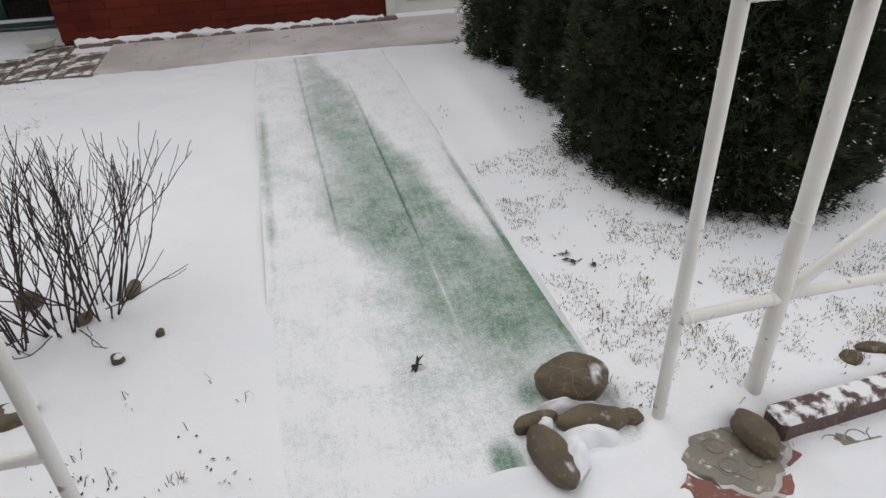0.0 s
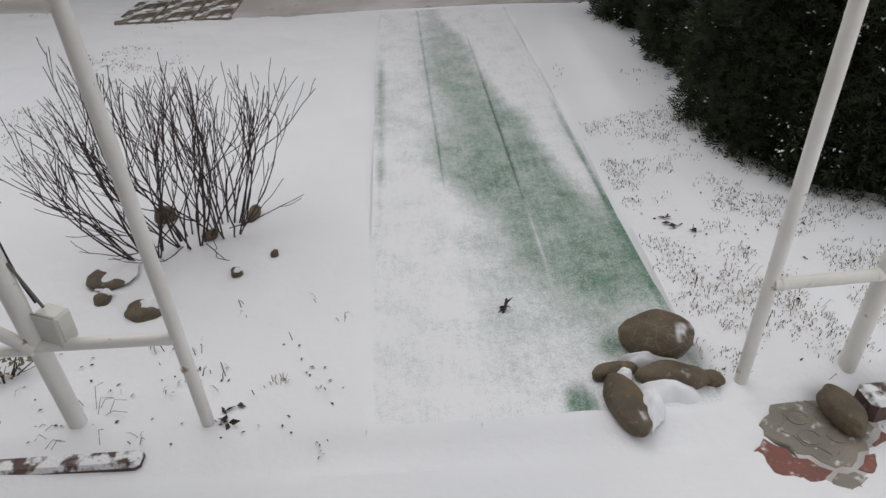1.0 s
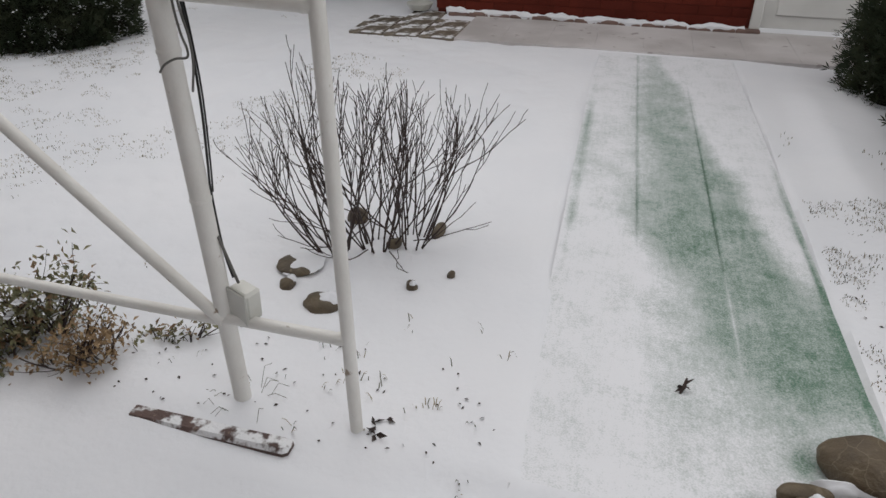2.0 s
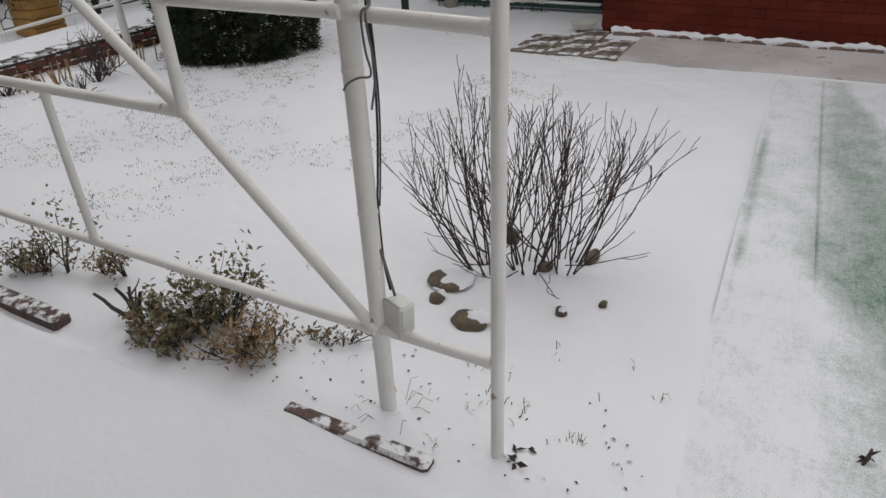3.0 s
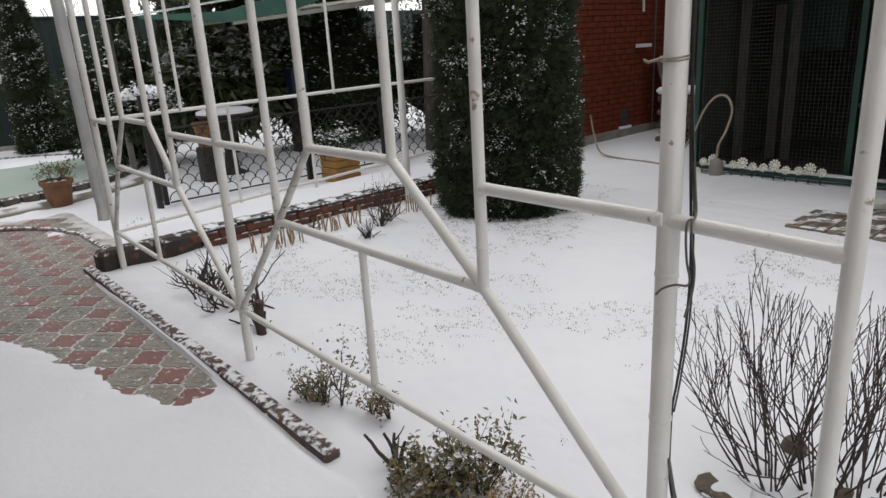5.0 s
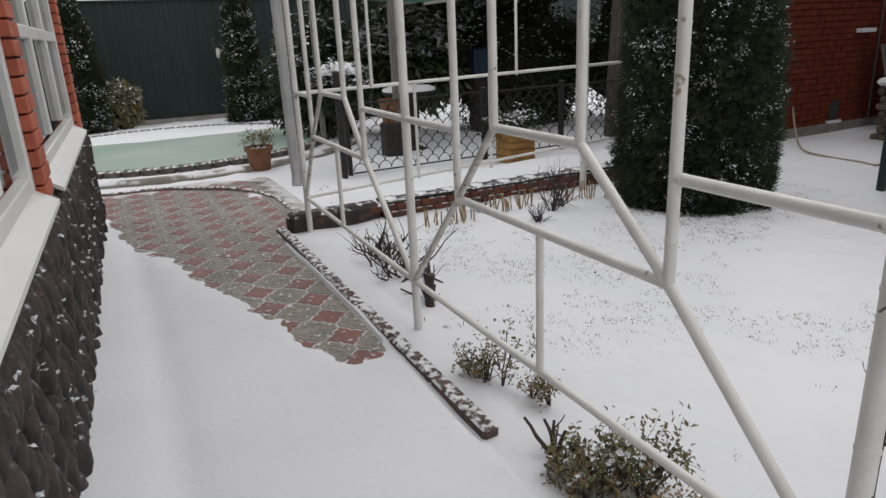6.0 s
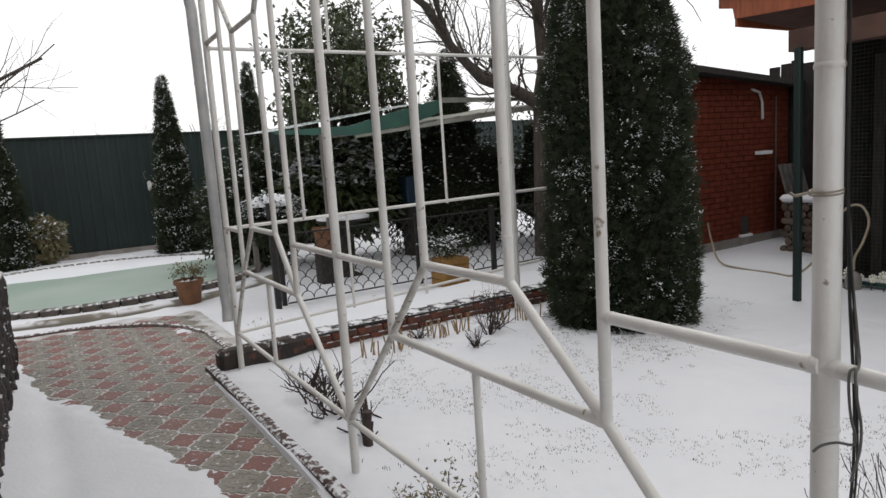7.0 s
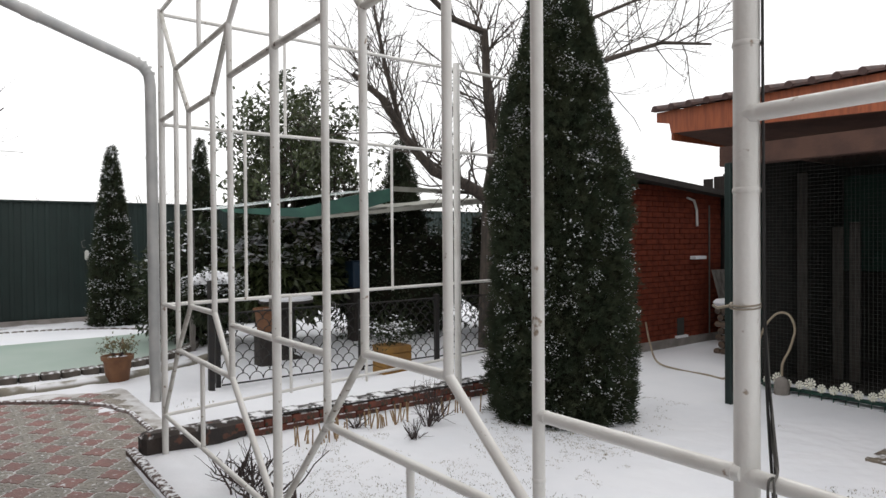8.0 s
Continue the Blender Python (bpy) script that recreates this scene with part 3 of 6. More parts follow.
# white door in its frame
dg = Geo().box((2.62, -0.02, 0.03), (2.70, 0.2, 2.15), 0.006).box((3.50, -0.02, 0.03), (3.58, 0.2, 2.15), 0.006).box((2.70, -0.02, 2.07), (3.50, 0.2, 2.15), 0.006)
door_frame = hpart("door_frame", dg, PVC, "white door frame")
hpart("door", Geo().box((2.705, 0.04, 0.06), (3.495, 0.09, 2.065), 0.004).box((2.80, 0.025, 0.16), (3.40, 0.045, 0.95), 0.01).box((2.80, 0.025, 1.05), (3.40, 0.045, 1.95), 0.01), PVC, "white panelled door")
hpart("threshold", Geo().box((2.62, -0.10, 0.0), (3.85, 0.02, 0.03), 0.008), DUSTED)

# pavement in front of the house
pav = thing("pavement", (0.5, 4.6, 0), "house-side pavement dusted with greyish snow", "pavement", kind="structure")
g = Geo()
for i in range(20):
    x0 = 0.38 + i * 0.36
    g.box((x0, -0.84, -0.02), (x0 + 0.359, -0.418, 0.028 + 0.0006 * (i % 3)), 0.001, HM).box((x0, -0.417, -0.02), (x0 + 0.359, 0.0, 0.028 + 0.0006 * ((i + 1) % 3)), 0.001, HM)
part("slab_row", g, DUSTED, pav)
wet = Geo().box((0, 0, 0), (0.288, 0.288, 0.04), 0.005).mesh("slab", WET_SLAB, False)
for i in range(3):
    for j in range(3):
        if (i, j) in ((0, 2), (2, 2)):
            continue
        ob = part("slab", wet, None, pav)
        ob.matrix_basis = HM @ pose(-0.50 + i * 0.296, -0.86 + j * 0.296, -0.006)
        ob.matrix_parent_inverse = pav.matrix_basis.inverted()
solo("bowl", Geo().lathe([(0.05, 0.02), (0.09, 0.03), (0.115, 0.07), (0.118, 0.085), (0.10, 0.082), (0.02, 0.085)], 20, (-0.93, 4.78, 0.02)), BOX,
     "pale round dish with a snow fill on the slabs", "bowl")

# bricks of the house wall, the nearest courses one by one
bricks = [Geo().box((0, -0.008, 0), (0.2565, 0.03, 0.0718), 0.003).mesh("brick", BRICK, False),
          Geo().box((0, -0.008, 0), (0.1265, 0.03, 0.0718), 0.003).mesh("brick", BRICK, False)]
rest = Geo()
for row in range(41):
    z = 0.065 + row * 0.0755
    x = 0.0 - (0.13 if row % 2 else 0.0)
    while x < 2.60:
        a, c = max(x, 0.0), min(x + 0.25, 2.60)
        if c - a > 0.05:
            if row < 24 and abs(c - a - 0.25) < 0.002 or (row < 24 and abs(c - a - 0.12) < 0.002):
                ob = part("brick", bricks[0 if c - a > 0.2 else 1], None, house)
                ob.matrix_basis = HM @ pose(a, random.uniform(-0.0015, 0.0015), z)
                ob.matrix_parent_inverse = house.matrix_basis.inverted()
            else:
                rest.box(HM @ Vector((a, -0.008, z)), HM @ Vector((c, 0.03, z + 0.066)), 0.003)
        x += 0.26
tagged(part("brickwork", rest, BRICK, house), kind="stuff")

# ---------------------------------------------------------------- own house beside the path: stone plinth, sills, windows
PA, PB = Vector((1.9, -1.655, 0)), Vector((-5.95, -1.455, 0))
PD = (PB - PA).normalized()
PN = Vector((PD.y, -PD.x, 0))
if PN.y < 0:
    PN = -PN
PM = Matrix(((PD.x, PN.x, 0, PA.x), (PD.y, PN.y, 0, PA.y), (0, 0, 1, 0), (0, 0, 0, 1)))
PL, PTOP = (PB - PA).length, 0.87


def ppart(name, g, mt, parent, label=""):
    g.v = [tuple(PM @ Vector(p)) for p in g.v]
    g.f = [tuple(reversed(q)) for q in g.f]
    return part(name, g, mt, parent, label)


home = thing("path_side_house", (-2, -1.7, 0), "path-side house with dark stone plinth, red brick piers and white windows", "house")
ppart("plinth", Geo().box((0, -0.3, -0.05), (PL - 0.02, -0.03, PTOP - 0.01)), SLATE, home)
ppart("wall", Geo().box((0, -0.45, PTOP), (PL - 0.05, -0.125, 0.93)).box((0, -0.45, 2.35), (PL - 0.05, -0.12, 3.5)).box((0, -3.2, 0), (0.2, -0.45, 3.5)).box((PL - 0.25, -3.2, 0), (PL - 0.05, -0.45, 3.5)), MORTAR, home)
WIN = ((0.25, 2.0), (2.25, 4.55), (4.83, 7.5))
edges = [0.0] + [e for w in WIN for e in w] + [PL - 0.04]
for a, c in zip(edges[0::2], edges[1::2]):
    pier = ppart("pier", Geo().box((a + 0.008, -0.44, PTOP + 0.002), (c - 0.008, -0.03, 2.34)), MORTAR, home, "orange-red brick pier")
    n_rows = int((2.34 - PTOP) / 0.077)
    for row in range(n_rows):
        x, z = a - (0.125 if row % 2 else 0), PTOP + 0.006 + row * 0.077
        while x < c:
            p, q = max(x, a), min(x + 0.24, c)
            if q - p > 0.04:
                g = Geo().box((p, -0.38, z), (q, -0.01, z + 0.067), 0.004)
                ppart("brick", g, ORANGE_BRICK, pier)
            x += 0.25
for a, c in WIN:
    w = ppart("window", Geo().box((a + 0.06, -0.092, 1.04), (c - 0.06, -0.086, 2.29)), GLASS, home, "white-framed window with dark panes")
    for p, q in (((a, -0.12, 0.93), (a + 0.07, -0.05, 2.35)), ((c - 0.07, -0.12, 0.93), (c, -0.05, 2.35))):
        ppart("jamb", Geo().box(p, q, 0.006), PVC, w)
    for z in (0.93, 1.58, 2.28):
        ppart("rail", Geo().box((a + 0.07, -0.11, z), (c - 0.07, -0.054, z + 0.07), 0.006), PVC, w)
    for k in (1, 2):
        m_x = a + (c - a) * k / 3
        ppart("mullion", Geo().box((m_x - 0.04, -0.112, 1.052), (m_x + 0.04, -0.052, 2.279), 0.006), PVC, w)
    ppart("sill", Geo().add([(a + 0.004, 0.03, PTOP + 0.012), (c - 0.004, 0.03, PTOP + 0.012), (c - 0.004, -0.06, 0.935), (a + 0.004, -0.06, 0.935),
                             (a + 0.004, 0.03, PTOP - 0.008), (c - 0.004, 0.03, PTOP - 0.008), (c - 0.004, -0.06, 0.915), (a + 0.004, -0.06, 0.915)],
                            [(3, 2, 1, 0), (4, 5, 6, 7), (0, 1, 5, 4), (1, 2, 6, 5), (2, 3, 7, 6), (3, 0, 4, 7)]), PVC, w, "white sheet-metal sill under snow")
ppart("eaves", Geo().box((-0.3, -3.4, 3.5), (PL + 0.3, 0.35, 3.62)), SOFFIT, home)
# plinth stones: overlapping upright scales
rs = rnd(5)
scale_meshes = []
for k in range(6):
    g = Geo()
    nu, nv = 7, 6
    hw, hh, dp = 0.043 + 0.007 * rs.rand(), 0.100 + 0.016 * rs.rand(), 0.052 + 0.02 * rs.rand()
    vs = []
    for j in range(nv):
        v = j / (nv - 1) * 2 - 1
        for i in range(nu):
            u = i / (nu - 1) * 2 - 1
            wid = math.sqrt(max(0.04, 1 - abs(v) ** 2.4)) * hw
            d = dp * math.sqrt(max(0, 1 - u * u)) * math.sqrt(max(0, 1 - v * v * 0.9)) + 0.01 * (-v)
            vs.append((u * wid + 0.008 * v, d - 0.012 + 0.006 * (rs.rand() - 0.5), v * hh))
    g.add(vs, [(j * nu + i, (j + 1) * nu + i, (j + 1) * nu + i + 1, j * nu + i + 1) for j in range(nv - 1) for i in range(nu - 1)])
    scale_meshes.append(g)
stone_data = [g.mesh("stone", SLATE, True) for g in scale_meshes]
plinth_rest = Geo()
count = 0
for col in range(int(PL / 0.080)):
    for row in range(6):
        s = 0.03 + col * 0.080 + (0.02 if row % 2 else 0) + rs.uniform(-0.008, 0.008)
        if s > PL - 0.02:
            continue
        z = 0.05 + row * 0.168 + (0.07 if col % 2 else 0) + rs.uniform(-0.015, 0.015)
        if z > PTOP - 0.11:
            z = PTOP - 0.125
        k = int(rs.randint(6))
        m = PM @ pose(s, -0.024 + rs.uniform(-0.014, 0.014), z, rs.uniform(-9, 5), rs.uniform(-14, 14), rs.uniform(-26, 26)) @ Matrix.Scale(rs.uniform(0.9, 1.15), 4)
        if 2.5 < s < 5.9 and count < 300:
            ob = part("stone", stone_data[k], None, home)
            ob.matrix_basis = m
            ob.matrix_parent_inverse = home.matrix_basis.inverted()
            count += 1
        else:
            g = scale_meshes[k]
            plinth_rest.add([m @ Vector(p) for p in g.v], [tuple(reversed(q)) for q in g.f])
flecks = Geo()
for _ in range(170):
    p = PM @ Vector((rs.uniform(1.5, PL - 0.05), rs.uniform(0.012, 0.034), PTOP * rs.uniform(0.05, 1.0)))
    leaves(flecks, [p] * 3, rs.normal(size=(3, 3)), 0.018, 0.008, rs, flat=1.0)
tagged(part("snow", flecks, SNOW, home, "snow caught between the plinth stones", smooth=False), kind="stuff")
tagged(part("stonework", plinth_rest, SLATE, home), kind="stuff")

# downpipe from the eaves to the trellis end
dp = thing("downpipe", (-4.6, 0.1, 0.3), "grey sheet-metal downpipe strapped to the trellis post", "drainpipe")
part("pipe", Geo().tube([(-4.56, -1.35, 3.345), (-4.56, -0.91, 3.19), (-4.56, -0.45, 3.03), (-4.56, -0.13, 2.92), (-4.56, -0.05, 2.88), (-4.56, -0.01, 2.82), (-4.56, 0.0, 2.74), (-4.565, 0.008, 1.8), (-4.57, 0.012, 0.60), (-4.55, 0.015, 0.50), (-4.52, 0.0, 0.40)], 0.040, 18), ZINC, dp)
for k in range(4):
    w = 0.35 + k * 0.32
    a = Vector((-4.56, -0.13 + 0.125 * math.sin(w), 2.80 + 0.115 * math.cos(w)))
    e = Vector((0, math.cos(w), -math.sin(w))) * 0.008
    part("elbow_rib", Geo().tube([a - e, a + e], 0.044, 16), ZINC, dp)
part("joint", Geo().tube([(-4.56, -0.80, 3.152), (-4.56, -0.70, 3.117)], 0.044, 16), ZINC, dp)
part("strap", Geo().tube([(-4.565, 0.005, 2.2), (-4.565, 0.005, 2.22)], 0.0435, 16), ZINC, dp)

# ---------------------------------------------------------------- paving of the path
P = 0.305


def figure(px, py, r):
    """Outline of the red star figure: four tips with rounded waists."""
    pts = []
    for q in range(4):
        c, s = math.cos(q * math.pi / 2), math.sin(q * math.pi / 2)
        for a, b in ((1.0, 0.0), (0.80, 0.14), (0.66, 0.36), (0.52, 0.38), (0.40, 0.42), (0.38, 0.52), (0.36, 0.66), (0.14, 0.80)):
            pts.append((px + r * (a * c - b * s), py + r * (a * s + b * c)))
    return pts


def plate(outline, top, depth, bev):
    nn = len(outline)
    cx, cy = sum(p[0] for p in outline) / nn, sum(p[1] for p in outline) / nn
    vs = [(x, y, -depth) for x, y in outline] + [(x, y, top - bev) for x, y in outline] + [(x + (cx - x) * bev * 9, y + (cy - y) * bev * 9, top) for x, y in outline]
    fs = [(i, (i + 1) % nn, nn + (i + 1) % nn, nn + i) for i in range(nn)] + [(nn + i, nn + (i + 1) % nn, 2 * nn + (i + 1) % nn, 2 * nn + i) for i in range(nn)]
    fs.append(tuple(range(2 * nn, 3 * nn)))
    return Geo().add(vs, fs)


R = 0.124
red_mesh = plate(figure(0, 0, R), 0.0, 0.03, 0.004).mesh("red_tile", TILE_RED, False)
gap = 0.009
cell = []
for q in range(4):
    c, s = math.cos(q * math.pi / 2), math.sin(q * math.pi / 2)
    # quarter of the figure that bites this corner, walked inwards
    corner = [(-P / 2 + R * a + gap, -P / 2 + R * b + gap) for a, b in ((0.14, 0.80), (0.36, 0.66), (0.38, 0.52), (0.40, 0.42), (0.52, 0.38), (0.66, 0.36), (0.80, 0.14))]
    pts = [(-P / 2 + gap / 2, -P / 2 + R + gap)] + corner + [(-P / 2 + R + gap, -P / 2 + gap / 2), (0, -P / 2 + gap / 2 + 0.006)]
    cell += [(x * c - y * s, x * s + y * c) for x, y in pts]
ggeo = plate(cell, 0.0, 0.03, 0.004)
# raised scrolls on the grey stones
for q in range(4):
    w = q * math.pi / 2 + math.pi / 4
    ring = [(0.052 * math.cos(w) + 0.027 * math.cos(t), 0.052 * math.sin(w) + 0.027 * math.sin(t), 0.0) for t in np.linspace(0, 5.2, 12)]
    ggeo.tube(ring, 0.0028, 4)
    ggeo.tube([(0.10 * math.cos(w - 0.7), 0.10 * math.sin(w - 0.7), 0), (0.078 * math.cos(w - 0.4), 0.078 * math.sin(w - 0.4), 0), (0.09 * math.cos(w), 0.09 * math.sin(w), 0), (0.078 * math.cos(w + 0.4), 0.078 * math.sin(w + 0.4), 0), (0.10 * math.cos(w + 0.7), 0.10 * math.sin(w + 0.7), 0)], 0.0025, 4)
grey_mesh = ggeo.mesh("grey_tile", TILE_GREY, False)
paving = thing("paving", (-4, -0.8, 0), "path paving of grey scrolled stones with red star insets", "paving", kind="structure")
bed = Geo()
for i in range(-9, 24):
    for j in range(-4, 3):
        x, y = -3.05 + i * P * 1.0 - 4 * P + (0.012 if i > 10 else 0.0), -0.60 + j * 0.27 + (0.055 if i > 10 else 0.0)
        if x > 3.2:
            continue
        if max(bare_paving(x + dx, y + dy) for dx in (-0.15, 0, 0.15) for dy in (-0.13, 0, 0.13)) < -0.28:
            continue
        if y > -0.2 and x > -4.75:
            continue
        for name, me, ox, oy in (("red_tile", red_mesh, 0, 0), ("grey_tile", grey_mesh, P / 2, 0.135)):
            if y + oy > (-0.17 if i < 10 else -0.05) and x + ox > -4.75:
                continue
            ob = part(name, me, None, paving)
            ob.matrix_basis = pose(x + ox, y + oy, 0.004 + random.uniform(-0.0015, 0.0015)) @ Matrix.Diagonal((1, 0.27 / P, 1, 1))
            ob.matrix_parent_inverse = paving.matrix_basis.inverted()
part("joint_bed", Geo().box((-7.4, -1.7, -0.06), (-2.2, -0.19, 0.001)).box((-7.4, -0.19, -0.06), (-4.72, 0.3, 0.001)).box((1.90, -0.9, -0.06), (2.9, -0.02, 0.001)),
     mat("snowy_joint", (0.62, 0.62, 0.62), (0.40, 0.38, 0.36), rough=0.9, scale=6, bump=0.3), paving)

# kerb stones along the strip
kerb_geo = Geo().box((0, -0.036, -0.06), (0.49, 0.036, 0.048), 0.012)
kerb_mesh = kerb_geo.mesh("kerb", KERB, True)
kerbs = thing("kerb_edging", (-2, -0.15, 0), "brown concrete kerb edging half covered by snow", "kerb", kind="structure")
for i in range(10):
    x = 0.25 - 0.495 * (i + 1)
    ob = part("kerb_stone", kerb_mesh, None, kerbs)
    y = -0.118 - 0.02 * sm(0.2, -1.2, x)
    # the drift swallows the run between the shrubs
    low, dip = {0: (-0.020, 0.0), 1: (-0.11, 0.0), 2: (-0.047, 2.4)}.get(i, (0.0, 0.0))
    ob.matrix_basis = pose(x, y, low, 0, dip, random.uniform(-0.6, 0.6)) @ Matrix.Diagonal((1, 0.75 if i == 0 else 1, 1, 1))
    ob.matrix_parent_inverse = kerbs.matrix_basis.inverted()
for i in range(3):
    ob = part("kerb_stone", kerb_mesh, None, kerbs)
    ob.matrix_basis = pose(2.125 + i * 0.56, -0.098 + i * 0.042, 0.018, 0, 0, 4.3) @ Matrix.Diagonal((1.13, 1.15, 1.1, 1))
    ob.matrix_parent_inverse = kerbs.matrix_basis.inverted()

# ---------------------------------------------------------------- stones


def stone(at, size, turn, seed, label, tilt=0, mt=None):
    r = rnd(seed)
    bm = bmesh.new()
    bmesh.ops.create_icosphere(bm, subdivisions=4, radius=1)
    off = Vector(r.uniform(-9, 9, 3))
    for v in bm.verts:
        nrm = v.co.normalized()
        d = 1 + 0.24 * noise.noise(nrm * 1.0 + off) + 0.05 * noise.noise(nrm * 2.6 + off) + 0.012 * noise.noise(nrm * 9 + off)
        flat = 1 - 0.25 * max(0, abs(nrm.z) - 0.5)
        v.co = nrm * d * flat
    m = pose(*at, tilt, r.uniform(-8, 8), turn) @ Matrix.Diagonal((*size, 1))
    bm.transform(m)
    me = bpy.data.meshes.new("stone")
    bm.to_mesh(me)
    bm.free()
    me.materials.append(mt or ROCK)
    me.polygons.foreach_set("use_smooth", [True] * len(me.polygons))
    return tagged(new("stone", me), label, "stone", "river stones")


def snow_lump(at, size, turn, seed, label):
    """A soft lens of lodged snow with an uneven rim."""
    r = rnd(seed)
    off = Vector(r.uniform(-9, 9, 3))
    g, rings, seg = Geo(), 9, 30
    m = pose(*at, 0, 0, turn) @ Matrix.Diagonal((*size, 1))
    vs = []
    for i in range(rings):
        t = i / (rings - 1)
        for k in range(seg):
            w = 2 * math.pi * k / seg
            e = Vector((math.cos(w), math.sin(w), 0))
            rim = 1 + 0.38 * noise.noise(e * 1.3 + off) + 0.12 * noise.noise(e * 4 + off)
            q = e * t * rim
            vs.append(m @ Vector((q.x, q.y, 1.15 * (1 - t * t) ** 0.75 * (1 + 0.25 * noise.noise(q * 2.2 + off)) - 0.28)))
    g.add(vs, [(i * seg + k, (i + 1) * seg + k, (i + 1) * seg + (k + 1) % seg, i * seg + (k + 1) % seg) for i in range(rings - 1) for k in range(seg)])
    return solo("snow_drift", g, SNOW, label, "snow")


stone((1.664, 0.172, 0.055), (0.108, 0.075, 0.075), -24, 1, "large veined brown river stone standing on the carpet edge", 22, ROCK_VEINED)
stone((1.517, -0.052, 0.030), (0.054, 0.100, 0.046), 10, 2, "oval brown stone leaning on the pile by the carpet")
stone((1.668, 0.036, 0.032), (0.096, 0.046, 0.044), -12, 3, "long brown stone half buried in snow")
stone((1.517, 0.078, 0.024), (0.070, 0.027, 0.030), 16, 4, "slim dark stone at the pile's edge")
stone((1.776, 0.030, 0.024), (0.036, 0.024, 0.024), -30, 9, "small brown stone by the trellis foot")
stone((2.066, -0.118, 0.034), (0.047, 0.080, 0.042), 8, 5, "smooth brown egg-shaped stone at the kerb end")
stone((2.495, 0.056, 0.050), (0.038, 0.030, 0.022), 0, 6, "pale flat pebble in the snow")
stone((2.590, 0.070, 0.050), (0.060, 0.026, 0.024), -25, 7, "reddish flat stone in the snow")
stone((2.103, 0.060, 0.012), (0.030, 0.022, 0.016), 15, 8, "small dark stone nearly buried by the trellis foot")
stone((2.415, 0.070, 0.038), (0.040, 0.018, 0.012), 5, 10, "flat grey stone almost under the snow")
RING = "brown stone of the ring round the shrub, capped by snow"
for i, (x, y, a, c, z) in enumerate(((0.050, 0.505, 0.068, 0.052, 0.036), (-0.118, 0.574, 0.030, 0.034, 0.034), (-0.135, 0.705, 0.075, 0.082, 0.026), (0.316, 0.692, 0.024, 0.021, 0.028),
                                     (0.436, 0.795, 0.012, 0.018, 0.026), (-0.060, 1.106, 0.046, 0.040, 0.056), (0.160, 0.955, 0.034, 0.020, 0.026), (0.300, 1.10, 0.055, 0.022, 0.030))):
    stone((x, y, -0.002), (a, c, z), i * 37, 20 + i, RING)
CAP = "soft snow cap on a ring stone"
snow_lump((0.073, 0.520, 0.020), (0.050, 0.040, 0.022), 20, 61, CAP)
snow_lump((-0.107, 0.590, 0.021), (0.022, 0.022, 0.014), 0, 62, CAP)
snow_lump((-0.118, 0.718, 0.010), (0.078, 0.088, 0.018), 0, 63, CAP)
snow_lump((0.322, 0.685, 0.017), (0.016, 0.014, 0.010), 0, 64, CAP)
# soft snow lodged among the pile
LODGED = "soft snow lodged between the piled stones"
snow_lump((1.578, -0.060, 0.026), (0.036, 0.075, 0.040), -14, 65, LODGED)
snow_lump((1.650, -0.004, 0.020), (0.085, 0.050, 0.040), -10, 66, LODGED)
snow_lump((1.625, 0.105, 0.030), (0.085, 0.024, 0.034), -12, 67, LODGED)
snow_lump((1.535, 0.052, 0.034), (0.026, 0.020, 0.024), 20, 68, LODGED)

# ---------------------------------------------------------------- shrubs and trees


def limb(g, p, d, length, r, rs, depth, seg=6, bend=0.25, k=0, kids=(2, 4), up=0.15, tips=None, first=1):
    pts, rad = [Vector(p)], [r]
    d = Vector(d).normalized()
    n_seg = 5
    for i in range(n_seg):
        d = (d + Vector(rs.normal(size=3)) * bend * 0.4 + Vector((0, 0, up * 0.3))).normalized()
        pts.append(pts[-1] + d * length / n_seg)
        rad.append(r * (1 - 0.5 * (i + 1) / n_seg))
    g.tube(pts, rad, seg, k, caps=False)
    if tips is not None:
        tips.append((pts[-1].copy(), d.copy()))
    if depth > 0:
        for _ in range(rs.randint(kids[0], kids[1] + 1)):
            i = rs.randint(first, n_seg)
            q = Vector(rs.normal(size=3))
            q = (q - d * q.dot(d)).normalized()
            nd = (pts[i + 1] - pts[i]).normalized() * 0.75 + q * 0.65
            limb(g, pts[i], nd, length * rs.uniform(0.4, 0.7), rad[i] * 0.6, rs, depth - 1, max(3, seg - 1), bend, k, kids, up, tips, first)


rs = rnd(21)
bush = thing("bare_shrub", (0.1, 0.93, 0), "bare dark-stemmed multi-branched shrub in a ring of stones", "shrub")


